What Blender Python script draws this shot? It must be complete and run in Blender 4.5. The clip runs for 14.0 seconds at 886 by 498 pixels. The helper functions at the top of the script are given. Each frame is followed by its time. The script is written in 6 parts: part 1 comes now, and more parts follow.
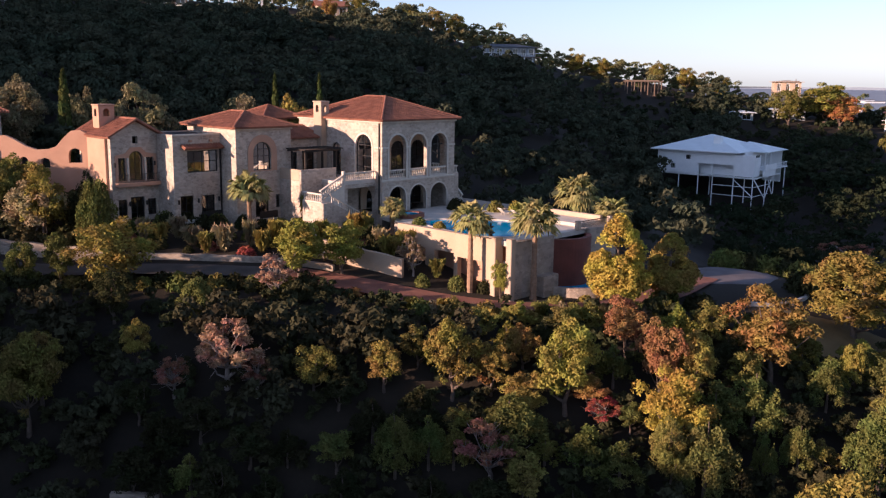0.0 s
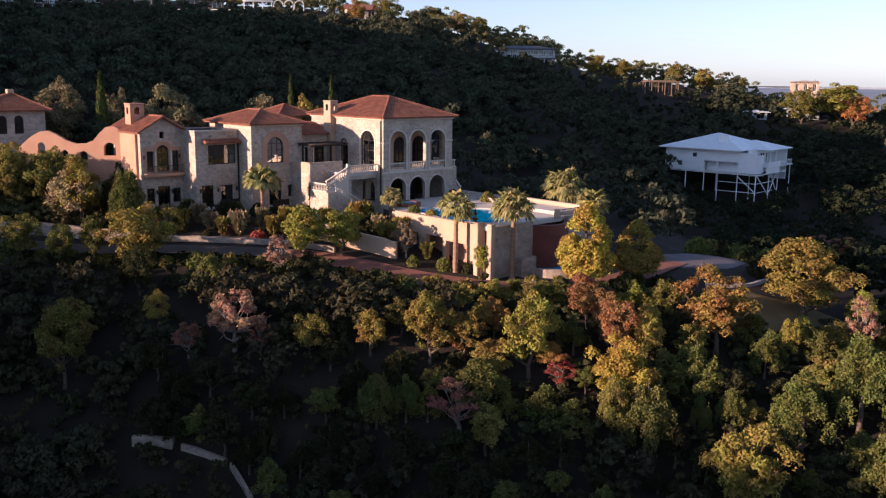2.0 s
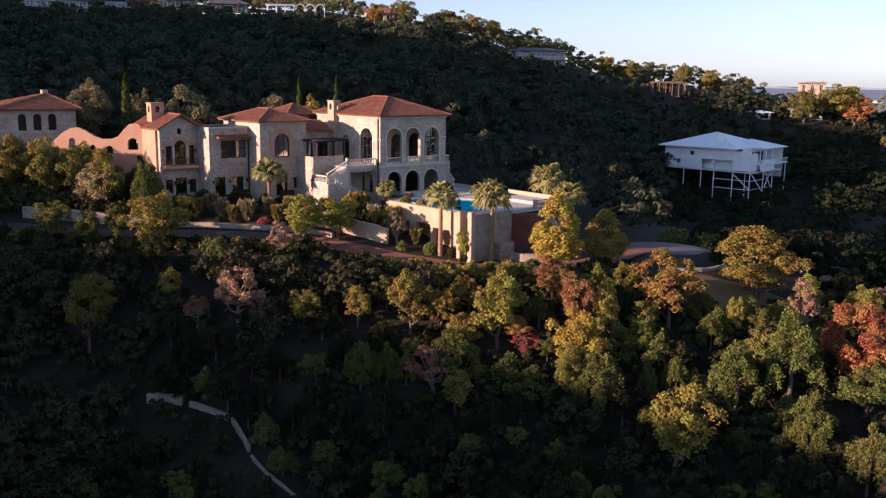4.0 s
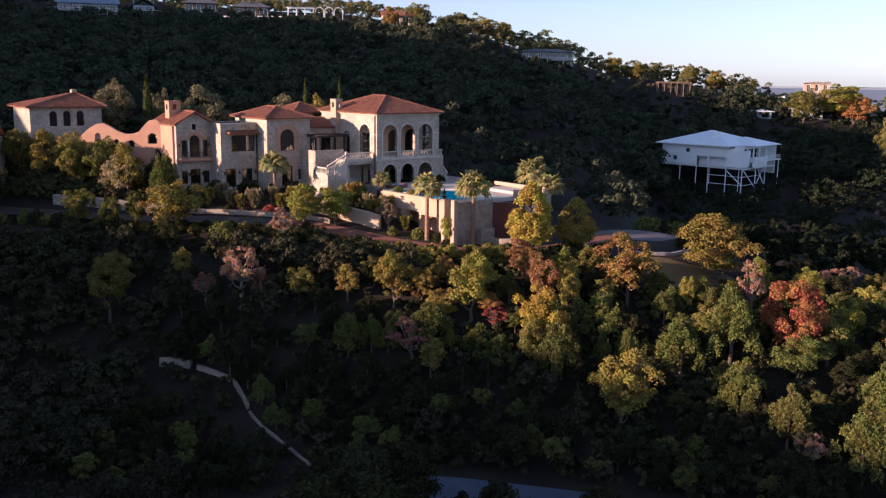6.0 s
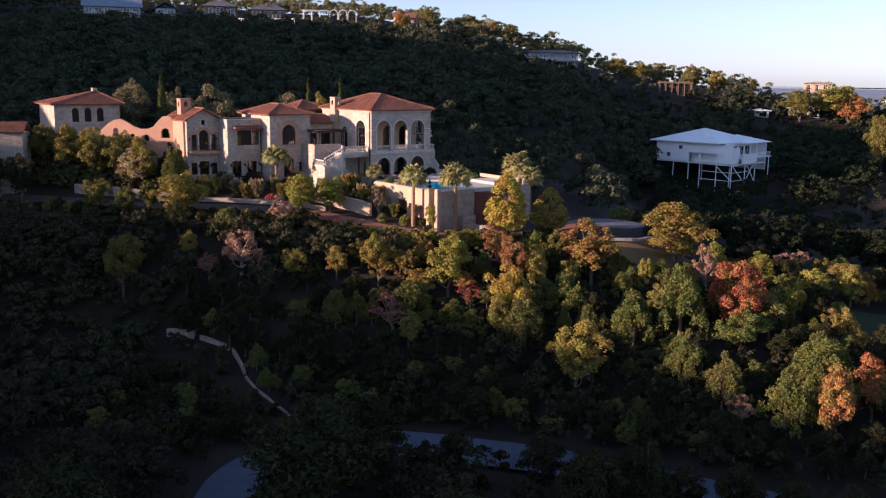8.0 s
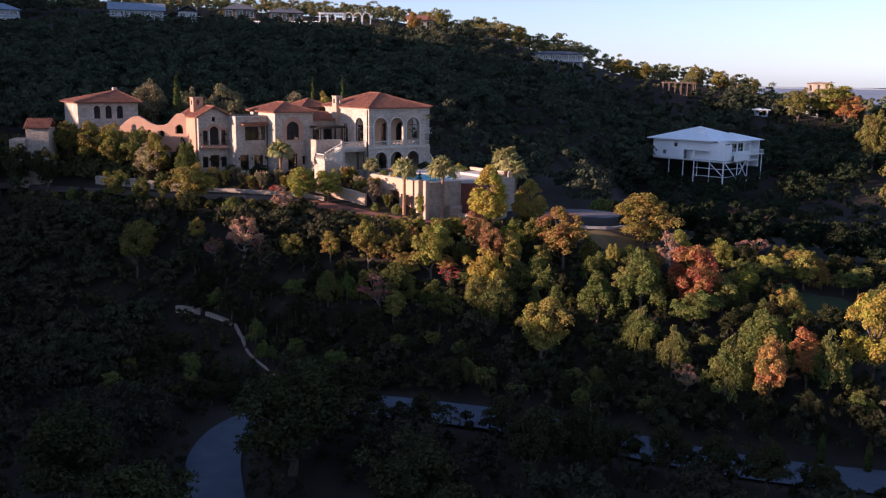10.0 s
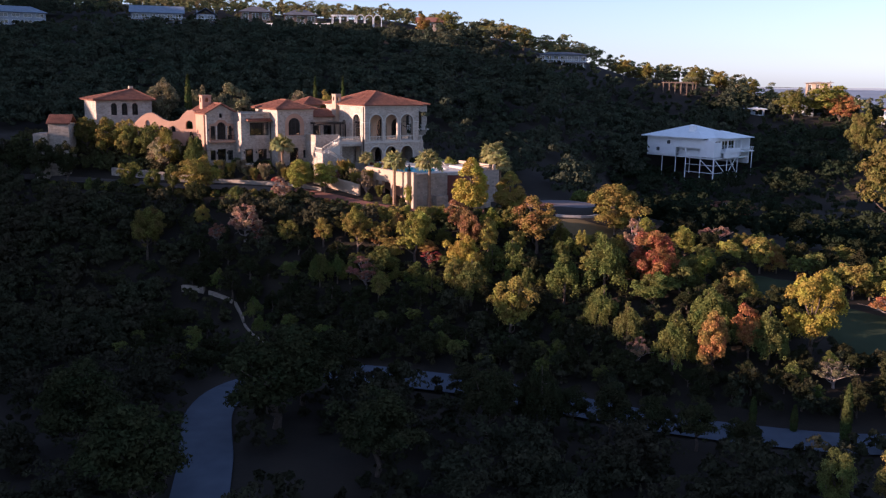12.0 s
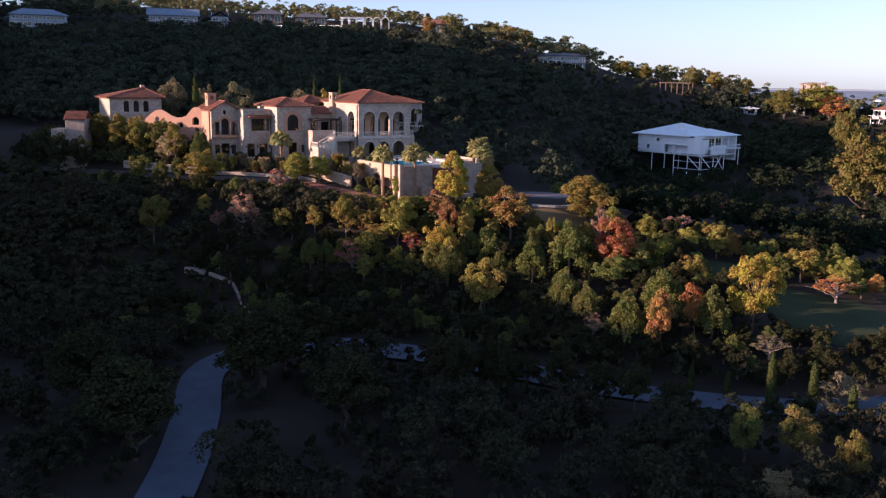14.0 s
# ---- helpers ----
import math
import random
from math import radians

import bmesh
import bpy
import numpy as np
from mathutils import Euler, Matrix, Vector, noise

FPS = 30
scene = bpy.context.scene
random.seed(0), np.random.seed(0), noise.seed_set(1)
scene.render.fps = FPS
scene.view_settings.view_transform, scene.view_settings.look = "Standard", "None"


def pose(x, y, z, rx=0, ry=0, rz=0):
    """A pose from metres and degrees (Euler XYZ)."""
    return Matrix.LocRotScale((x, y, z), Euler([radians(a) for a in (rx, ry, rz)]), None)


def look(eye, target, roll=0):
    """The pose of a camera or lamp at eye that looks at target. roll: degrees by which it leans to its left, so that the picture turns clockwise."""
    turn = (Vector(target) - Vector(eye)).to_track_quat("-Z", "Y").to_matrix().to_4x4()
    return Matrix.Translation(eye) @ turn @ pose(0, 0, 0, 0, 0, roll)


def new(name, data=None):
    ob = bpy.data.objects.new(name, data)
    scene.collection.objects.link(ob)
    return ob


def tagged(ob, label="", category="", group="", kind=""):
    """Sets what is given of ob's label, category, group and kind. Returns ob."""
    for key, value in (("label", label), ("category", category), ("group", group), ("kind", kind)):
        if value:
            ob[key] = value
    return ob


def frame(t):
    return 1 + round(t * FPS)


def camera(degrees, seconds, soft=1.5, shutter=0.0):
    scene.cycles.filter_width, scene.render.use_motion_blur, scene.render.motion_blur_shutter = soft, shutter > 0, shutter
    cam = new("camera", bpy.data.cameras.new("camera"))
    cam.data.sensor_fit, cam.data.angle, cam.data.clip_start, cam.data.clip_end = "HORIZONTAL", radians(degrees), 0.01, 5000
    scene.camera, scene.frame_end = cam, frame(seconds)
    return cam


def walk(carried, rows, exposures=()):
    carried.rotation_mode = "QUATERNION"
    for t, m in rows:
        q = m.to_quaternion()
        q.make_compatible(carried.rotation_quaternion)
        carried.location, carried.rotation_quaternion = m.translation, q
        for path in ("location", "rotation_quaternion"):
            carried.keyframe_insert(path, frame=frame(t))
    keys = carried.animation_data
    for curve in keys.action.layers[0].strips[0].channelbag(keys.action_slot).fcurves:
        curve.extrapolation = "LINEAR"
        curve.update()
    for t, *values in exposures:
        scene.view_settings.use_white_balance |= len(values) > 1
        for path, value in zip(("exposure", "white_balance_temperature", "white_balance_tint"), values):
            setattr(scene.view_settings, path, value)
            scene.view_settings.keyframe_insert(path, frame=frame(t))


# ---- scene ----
cam = camera(52.9, 14.0, 1.25)
METRES, EYE, TILT, LEAN, TURN = 85.0, 30.0, -2.4, 0.0, 0.0
ROWS = [
    (0.0, 0.0, 0.0, 0.0, 0.11, -8.4, -0.77),
    (0.5, 0.0159, -0.0288, -0.0001, 0.72, -8.42, -0.77),
    (1.0, 0.0325, -0.0584, -0.0007, 1.38, -8.43, -0.78),
    (1.5, 0.0494, -0.0885, -0.0015, 2.05, -8.43, -0.8),
    (2.0, 0.0665, -0.1189, -0.0022, 2.7, -8.43, -0.82),
    (2.5, 0.0838, -0.1493, -0.0029, 3.28, -8.43, -0.84),
    (3.0, 0.0997, -0.1774, -0.0033, 3.76, -8.43, -0.87),
    (5.5, 0.1898, -0.3296, -0.0074, 5.93, -8.44, -0.96),
    (6.0, 0.2091, -0.3591, -0.0084, 6.43, -8.45, -0.98),
    (6.5, 0.2288, -0.3883, -0.0103, 6.88, -8.43, -0.98),
    (7.0, 0.2486, -0.4177, -0.0117, 7.26, -8.44, -1.0),
    (7.5, 0.2689, -0.4468, -0.0132, 7.63, -8.43, -1.02),
    (8.0, 0.2896, -0.4757, -0.0146, 8.0, -8.44, -1.04),
    (10.5, 0.3962, -0.6172, -0.0214, 10.05, -8.43, -1.1),
    (11.0, 0.4184, -0.645, -0.0233, 10.42, -8.43, -1.12),
    (11.5, 0.4413, -0.6731, -0.0253, 10.78, -8.42, -1.15),
    (12.0, 0.4658, -0.7028, -0.0272, 11.14, -8.41, -1.16),
    (12.5, 0.4919, -0.7338, -0.0289, 11.49, -8.41, -1.18),
    (13.0, 0.5178, -0.7642, -0.031, 11.82, -8.4, -1.21),
    (13.5, 0.5425, -0.7929, -0.033, 12.13, -8.39, -1.23),
    (14.0, 0.5662, -0.8201, -0.0353, 12.46, -8.37, -1.25),
]
walk(cam, [(t, pose(0, 0, EYE, TILT, LEAN, TURN) @ pose(METRES * x, METRES * y, METRES * z, 90 + pitch, roll, yaw)) for t, x, y, z, yaw, pitch, roll in ROWS],
     [(0.0, 1.34, 5150, 25), (14.0, 1.45, 4980, 28)])

# ---- world, sun ----
SUN_AZ = math.atan2(-0.90, -0.44)          # towards the sun, from +y clockwise
SUN_EL = radians(11.0)
world = bpy.data.worlds.new("evening_sky")
scene.world = world
world.use_nodes = True
wn = world.node_tree.nodes
sky = wn.new("ShaderNodeTexSky")
sky.sky_type = "NISHITA"
sky.sun_disc = False
sky.sun_elevation = SUN_EL
sky.sun_rotation = SUN_AZ
sky.air_density, sky.dust_density, sky.ozone_density = 1.0, 0.4, 1.5
wn["Background"].inputs["Strength"].default_value = 0.072
soften = wn.new("ShaderNodeHueSaturation")         # thin evening haze pales the sky
soften.inputs["Saturation"].default_value = 0.6
world.node_tree.links.new(sky.outputs[0], soften.inputs["Color"])
world.node_tree.links.new(soften.outputs[0], wn["Background"].inputs["Color"])
to_sun = Vector((math.sin(SUN_AZ) * math.cos(SUN_EL), math.cos(SUN_AZ) * math.cos(SUN_EL), math.sin(SUN_EL)))
sun = new("sun", bpy.data.lights.new("sun", "SUN"))
sun.data.energy, sun.data.angle, sun.data.color = 4.6, radians(0.6), (1.0, 0.62, 0.34)
sun.matrix_world = look(to_sun * 300, (0, 0, 0))

# ---- materials ----
def link_nodes(nt, a, b):
    nt.links.new(a, b)


def surface(name, dark, light, rough=0.85, scale=2.0, fine=14.0, bump=0.3, metal=0.0, random_amount=0.0, spec=0.3):
    """Two-scale mottled surface between two colours, with fine relief."""
    m = bpy.data.materials.new(name)
    m.use_nodes = True
    nt = m.node_tree
    b = nt.nodes["Principled BSDF"]
    geo = nt.nodes.new("ShaderNodeNewGeometry")
    big = nt.nodes.new("ShaderNodeTexNoise")
    big.inputs["Scale"].default_value, big.inputs["Detail"].default_value = scale, 5
    small = nt.nodes.new("ShaderNodeTexNoise")
    small.inputs["Scale"].default_value, small.inputs["Detail"].default_value = fine, 3
    for n in (big, small):
        link_nodes(nt, geo.outputs["Position"], n.inputs["Vector"])
    add = nt.nodes.new("ShaderNodeMath")
    add.operation = "MULTIPLY_ADD"
    add.inputs[1].default_value = 0.45
    link_nodes(nt, small.outputs["Fac"], add.inputs[0])
    sub = nt.nodes.new("ShaderNodeMath")
    sub.operation = "MULTIPLY_ADD"
    sub.inputs[1].default_value, sub.inputs[2].default_value = 1.5, -0.48
    link_nodes(nt, big.outputs["Fac"], sub.inputs[0])
    link_nodes(nt, sub.outputs[0], add.inputs[2])
    last = add.outputs[0]
    if random_amount:
        info = nt.nodes.new("ShaderNodeObjectInfo")
        r = nt.nodes.new("ShaderNodeMath")
        r.operation = "MULTIPLY_ADD"
        r.inputs[1].default_value, r.inputs[2].default_value = random_amount, -random_amount / 2
        link_nodes(nt, info.outputs["Random"], r.inputs[0])
        s = nt.nodes.new("ShaderNodeMath")
        link_nodes(nt, last, s.inputs[0])
        link_nodes(nt, r.outputs[0], s.inputs[1])
        last = s.outputs[0]
    ramp = nt.nodes.new("ShaderNodeMix")
    ramp.data_type = "RGBA"
    ramp.inputs[6].default_value, ramp.inputs[7].default_value = (*dark, 1), (*light, 1)
    link_nodes(nt, last, ramp.inputs[0])
    link_nodes(nt, ramp.outputs[2], b.inputs["Base Color"])
    b.inputs["Roughness"].default_value, b.inputs["Metallic"].default_value = rough, metal
    b.inputs["Specular IOR Level"].default_value = spec
    if bump:
        bp = nt.nodes.new("ShaderNodeBump")
        bp.inputs["Strength"].default_value, bp.inputs["Distance"].default_value = bump, 0.05
        link_nodes(nt, small.outputs["Fac"], bp.inputs["Height"])
        link_nodes(nt, bp.outputs[0], b.inputs["Normal"])
    return m


def stonework(name, dark, light, mortar, size=0.45):
    """Coursed rubble limestone with pale mortar and stains."""
    m = surface(name, dark, light, 0.9, 0.5, 6.0, 0.2)
    nt = m.node_tree
    b = nt.nodes["Principled BSDF"]
    mix = next(n for n in nt.nodes if n.type == "MIX")
    geo = next(n for n in nt.nodes if n.type == "NEW_GEOMETRY")
    mp = nt.nodes.new("ShaderNodeMapping")
    mp.inputs["Scale"].default_value = (1, 1, 1.7)
    link_nodes(nt, geo.outputs["Position"], mp.inputs["Vector"])
    cell = nt.nodes.new("ShaderNodeTexVoronoi")
    cell.inputs["Scale"].default_value = 1 / size
    edge = nt.nodes.new("ShaderNodeTexVoronoi")
    edge.feature = "DISTANCE_TO_EDGE"
    edge.inputs["Scale"].default_value = 1 / size
    for n in (cell, edge):
        link_nodes(nt, mp.outputs[0], n.inputs["Vector"])
    tone = nt.nodes.new("ShaderNodeHueSaturation")
    sep = nt.nodes.new("ShaderNodeSeparateColor")
    link_nodes(nt, cell.outputs["Color"], sep.inputs[0])
    val = nt.nodes.new("ShaderNodeMapRange")
    val.inputs[3].default_value, val.inputs[4].default_value = 0.76, 1.2
    link_nodes(nt, sep.outputs[0], val.inputs[0])
    link_nodes(nt, val.outputs[0], tone.inputs["Value"])
    link_nodes(nt, mix.outputs[2], tone.inputs["Color"])
    joint = nt.nodes.new("ShaderNodeMapRange")
    joint.inputs[1].default_value, joint.inputs[2].default_value = 0.02, 0.08
    link_nodes(nt, edge.outputs["Distance"], joint.inputs[0])
    fin = nt.nodes.new("ShaderNodeMix")
    fin.data_type = "RGBA"
    fin.inputs[6].default_value = (*mortar, 1)
    link_nodes(nt, joint.outputs[0], fin.inputs[0])
    link_nodes(nt, tone.outputs[0], fin.inputs[7])
    link_nodes(nt, fin.outputs[2], b.inputs["Base Color"])
    bp = next(n for n in nt.nodes if n.type == "BUMP")
    bp.inputs["Strength"].default_value = 0.5
    link_nodes(nt, joint.outputs[0], bp.inputs["Height"])
    return m


def foliage(name, through_light=0.24):
    """Leaves: the object's own colour, varied leaf by leaf and tree by tree."""
    m = bpy.data.materials.new(name)
    m.use_nodes = True
    nt = m.node_tree
    nt.nodes.remove(nt.nodes["Principled BSDF"])
    info = nt.nodes.new("ShaderNodeObjectInfo")
    geo = nt.nodes.new("ShaderNodeNewGeometry")
    hsv = nt.nodes.new("ShaderNodeHueSaturation")
    link_nodes(nt, info.outputs["Color"], hsv.inputs["Color"])
    rv = nt.nodes.new("ShaderNodeMapRange")
    rv.inputs[3].default_value, rv.inputs[4].default_value = 0.68, 1.32
    link_nodes(nt, geo.outputs["Random Per Island"], rv.inputs[0])
    patch = nt.nodes.new("ShaderNodeTexNoise")
    patch.inputs["Scale"].default_value, patch.inputs["Detail"].default_value = 0.55, 2
    link_nodes(nt, geo.outputs["Position"], patch.inputs["Vector"])
    rh = nt.nodes.new("ShaderNodeMapRange")
    rh.inputs[1].default_value, rh.inputs[2].default_value = 0.3, 0.7
    rh.inputs[3].default_value, rh.inputs[4].default_value = 0.465, 0.535
    link_nodes(nt, patch.outputs["Fac"], rh.inputs[0])
    link_nodes(nt, rv.outputs[0], hsv.inputs["Value"])
    link_nodes(nt, rh.outputs[0], hsv.inputs["Hue"])
    d = nt.nodes.new("ShaderNodeBsdfDiffuse")
    t = nt.nodes.new("ShaderNodeBsdfTranslucent")
    mx = nt.nodes.new("ShaderNodeMixShader")
    mx.inputs[0].default_value = through_light
    for n in (d, t):
        link_nodes(nt, hsv.outputs[0], n.inputs["Color"])
    link_nodes(nt, d.outputs[0], mx.inputs[1])
    link_nodes(nt, t.outputs[0], mx.inputs[2])
    link_nodes(nt, mx.outputs[0], nt.nodes["Material Output"].inputs["Surface"])
    return m


def window_glass():
    m = bpy.data.materials.new("window_glass")
    m.use_nodes = True
    nt = m.node_tree
    nt.nodes.remove(nt.nodes["Principled BSDF"])
    tr = nt.nodes.new("ShaderNodeBsdfTransparent")
    tr.inputs["Color"].default_value = (0.75, 0.82, 0.82, 1)
    gl = nt.nodes.new("ShaderNodeBsdfGlossy")
    gl.inputs["Roughness"].default_value = 0.03
    fr = nt.nodes.new("ShaderNodeFresnel")
    fr.inputs["IOR"].default_value = 1.9
    mx = nt.nodes.new("ShaderNodeMixShader")
    link_nodes(nt, fr.outputs[0], mx.inputs[0])
    link_nodes(nt, tr.outputs[0], mx.inputs[1])
    link_nodes(nt, gl.outputs[0], mx.inputs[2])
    link_nodes(nt, mx.outputs[0], nt.nodes["Material Output"].inputs["Surface"])
    return m


LEAF = foliage("leaf", 0.17)
GLASS = window_glass()
STONE = stonework("limestone_rubble", (0.3, 0.245, 0.19), (0.56, 0.475, 0.38), (0.45, 0.385, 0.31))
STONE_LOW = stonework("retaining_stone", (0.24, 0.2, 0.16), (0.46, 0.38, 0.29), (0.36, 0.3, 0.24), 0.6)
STUCCO = surface("pink_stucco", (0.37, 0.215, 0.14), (0.5, 0.305, 0.2), 0.9, 0.6, 9.0, 0.15)
CREAM = surface("cream_stucco", (0.36, 0.275, 0.195), (0.5, 0.39, 0.28), 0.9, 0.5, 9.0, 0.15)
CARVED = surface("carved_limestone", (0.45, 0.4, 0.33), (0.64, 0.58, 0.48), 0.85, 1.5, 12.0, 0.15)
TILE = surface("terracotta_tile", (0.15, 0.062, 0.038), (0.37, 0.16, 0.095), 0.85, 1.2, 5.0, 0.4)
IRON = surface("dark_bronze_metal", (0.012, 0.011, 0.01), (0.03, 0.028, 0.026), 0.5, 2, 20, 0.1)
BARK = surface("bark", (0.06, 0.045, 0.035), (0.16, 0.12, 0.09), 0.95, 3, 18, 0.6)
PALM_BARK = surface("palm_bark", (0.16, 0.1, 0.065), (0.36, 0.24, 0.15), 0.95, 3, 12, 0.8)
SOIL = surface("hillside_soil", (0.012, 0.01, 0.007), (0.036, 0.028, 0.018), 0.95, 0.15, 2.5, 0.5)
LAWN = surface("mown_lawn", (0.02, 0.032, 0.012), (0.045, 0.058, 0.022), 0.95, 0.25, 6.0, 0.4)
PAVER = surface("brick_red_paving", (0.15, 0.065, 0.045), (0.27, 0.12, 0.08), 0.9, 0.6, 9.0, 0.3)
ASPHALT = surface("asphalt", (0.05, 0.064, 0.088), (0.088, 0.108, 0.14), 0.85, 0.4, 12.0, 0.2)
CONCRETE = surface("pale_concrete", (0.3, 0.28, 0.26), (0.46, 0.43, 0.4), 0.9, 0.5, 9.0, 0.2)
DECK_STONE = surface("pool_deck_stone", (0.42, 0.38, 0.32), (0.62, 0.56, 0.48), 0.85, 0.6, 7.0, 0.2)
WHITE = surface("white_siding", (0.74, 0.75, 0.74), (0.86, 0.87, 0.86), 0.7, 0.7, 12.0, 0.05)
METAL_ROOF = surface("pale_metal_roof", (0.68, 0.74, 0.75), (0.82, 0.87, 0.88), 0.45, 0.6, 10.0, 0.05, 0.2)
DARK_ROOF = surface("slate_grey_shingle", (0.07, 0.075, 0.085), (0.15, 0.155, 0.17), 0.9, 0.8, 9.0, 0.3)
WOOD = surface("weathered_wood", (0.12, 0.085, 0.06), (0.24, 0.18, 0.13), 0.85, 1.5, 14.0, 0.3)
DARK_TIMBER = surface("dark_stained_timber", (0.02, 0.016, 0.013), (0.05, 0.04, 0.032), 0.8, 1.5, 14.0, 0.3)
# Near-black stands in for the unlit rooms seen through openings.
ROOM = surface("unlit_room_dark", (0.02, 0.018, 0.015), (0.05, 0.042, 0.035), 0.9, 1, 6, 0)
ROOF_DARK = surface("flat_roof_felt", (0.1, 0.09, 0.085), (0.17, 0.155, 0.14), 0.9, 0.8, 9, 0.1)
WATER = surface("pool_water", (0.003, 0.2, 0.4), (0.012, 0.32, 0.58), 0.06, 0.8, 5.0, 0.06, 0, 0, 0.25)
RED_WALL = surface("red_mosaic_stone", (0.1, 0.035, 0.025), (0.2, 0.07, 0.05), 0.6, 0.8, 12, 0.3)
SLATE_BLUE = surface("blue_slate_roof", (0.13, 0.17, 0.22), (0.24, 0.29, 0.35), 0.7, 0.8, 9.0, 0.2)
# Pale blue-grey puts the haze of distance into the land's colour.
HAZE_LAND = surface("haze_tinted_land", (0.17, 0.21, 0.26), (0.25, 0.29, 0.34), 0.95, 0.004, 0.02, 0)
COURT = surface("court_pavers", (0.1, 0.085, 0.085), (0.19, 0.165, 0.165), 0.85, 0.5, 8.0, 0.2)
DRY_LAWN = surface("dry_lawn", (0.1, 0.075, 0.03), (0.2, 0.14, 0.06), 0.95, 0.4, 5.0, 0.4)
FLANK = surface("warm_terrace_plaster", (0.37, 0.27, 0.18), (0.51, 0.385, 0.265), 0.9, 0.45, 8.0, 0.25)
GREY_BLUE = surface("weathered_blue_grey_siding", (0.26, 0.29, 0.32), (0.38, 0.41, 0.44), 0.8, 0.8, 10.0, 0.1)
DARK_DRIVE = surface("dark_drive_surface", (0.05, 0.043, 0.036), (0.1, 0.086, 0.072), 0.95, 0.6, 14.0, 0.4)

# ---- ground ----
STATIONS = [-190, -70, -12, 14, 50, 108, 190]
PROFILES = [
    ([-400, 40, 55, 70, 80, 98, 125, 160, 215, 285, 330, 420, 640, 1200], [-9, -8, -1, 6, 9, 13, 19, 30, 44, 57, 63, 57, 0, -45]),
    ([-400, 40, 55, 68, 80, 88, 97, 125, 160, 215, 285, 330, 420, 640, 1200], [-9, -8, -3, 5, 9.5, 11, 18, 20, 28, 39, 49, 56, 49, 0, -45]),
    ([-400, 46, 58, 63, 70, 79, 96, 122, 155, 215, 280, 325, 420, 640, 1200], [-9, -8, -6.3, -3, 5, 8.8, 12.8, 14.5, 23, 34, 45, 48, 39, -5, -45]),
    ([-400, 46, 58, 66, 72, 78, 90, 115, 150, 215, 275, 310, 420, 640, 1200], [-9, -7.8, -5, 1, 5.5, 8.6, 8.8, 9.3, 15, 28, 37.8, 40.8, 29, -12, -45]),
    ([-400, 42, 52, 60, 70, 84, 98, 112, 130, 160, 190, 230, 262, 290, 420, 640, 1200], [-9, -7.7, -3.5, -1, 2, 5, 6.5, 4, 0.5, 0, 3.5, 14, 25.3, 31.5, 16, -22, -45]),
    ([-400, 42, 60, 80, 110, 140, 170, 200, 230, 255, 285, 420, 640, 1200], [-9, -8, -5, -3, -2, -1, 1, 6, 14, 20, 23, 6, -25, -45]),
    ([-400, 42, 60, 80, 110, 140, 170, 200, 230, 255, 285, 420, 640, 1200], [-9, -8, -6, -4, -2, 1, 3, 6, 9, 11, 11, -2, -28, -45]),
]


def ground_height(x, y):
    """Height of the ground at arrays x, y."""
    x, y = np.asarray(x, float), np.asarray(y, float)
    z = np.zeros(np.broadcast(x, y).shape)
    cols = [np.interp(y, ys, zs) for ys, zs in PROFILES]
    for i in range(len(STATIONS) - 1):
        a, b = STATIONS[i], STATIONS[i + 1]
        f = np.clip((x - a) / (b - a), 0, 1)
        f = f * f * (3 - 2 * f)
        here = (x >= a) & (x < b)
        z = np.where(here, cols[i] * (1 - f) + cols[i + 1] * f, z)
    z = np.where(x < STATIONS[0], cols[0], z)
    z = np.where(x >= STATIONS[-1], cols[-1], z)
    # the ridge to the west, out of view, that shades the valley
    d, q = x * 0.90 + y * 0.44, x * 0.44 - y * 0.90
    crest = 29 + np.interp(q, [-300, -200, -153, -133, -127, -113, -103, -86, -74, -64, -41, -7, 20, 60], [57, 57, 57, 46, 26, 20, 14, 11.5, 11.5, 10.5, 10.5, 10.5, 10, 9])
    z = np.maximum(z, (crest + 9) * np.exp(-((d + 150) / 38.0) ** 2) - 9)
    pad = np.exp(-(np.hypot(x - 30, (y - 95) * 1.1) / 13.0) ** 4)      # parking court
    z = z * (1 - pad) + 9.3 * pad
    r = np.hypot(x, y)
    far = np.clip((r - 700) / 600, 0, 1)
    z = z * (1 - far) + np.interp(r, [700, 1300, 4200], [-45, -32, 12]) * far
    return z


def axis(lo, hi, step, far):
    """Even steps in the middle, growing outwards to the horizon."""
    mid = list(np.arange(lo, hi + step, step))
    grow = []
    d = step
    while hi + sum(grow) < far:
        d *= 1.35
        grow.append(d)
    out = np.cumsum(grow)
    return np.concatenate((lo - out[::-1], mid, mid[-1] + out))


def mesh_object(name, verts, faces, material, parent=None, smooth=False):
    me = bpy.data.meshes.new(name)
    me.from_pydata([tuple(v) for v in verts], [], faces)
    me.update()
    me.materials.append(material)
    if smooth:
        me.polygons.foreach_set("use_smooth", [True] * len(me.polygons))
    ob = new(name, me)
    ob.parent = parent
    return ob


gx, gy = axis(-280, 210, 3.0, 4200), axis(-170, 340, 3.0, 4200)
GX, GY = np.meshgrid(gx, gy)
GZ = ground_height(GX, GY)
for _ in range(2):
    GZ[1:-1, 1:-1] = (GZ[1:-1, 1:-1] * 2 + GZ[:-2, 1:-1] + GZ[2:, 1:-1] + GZ[1:-1, :-2] + GZ[1:-1, 2:]) / 6
nx = len(gx)
cells = [(j * nx + i, j * nx + i + 1, (j + 1) * nx + i + 1, (j + 1) * nx + i) for j in range(len(gy) - 1) for i in range(nx - 1)]
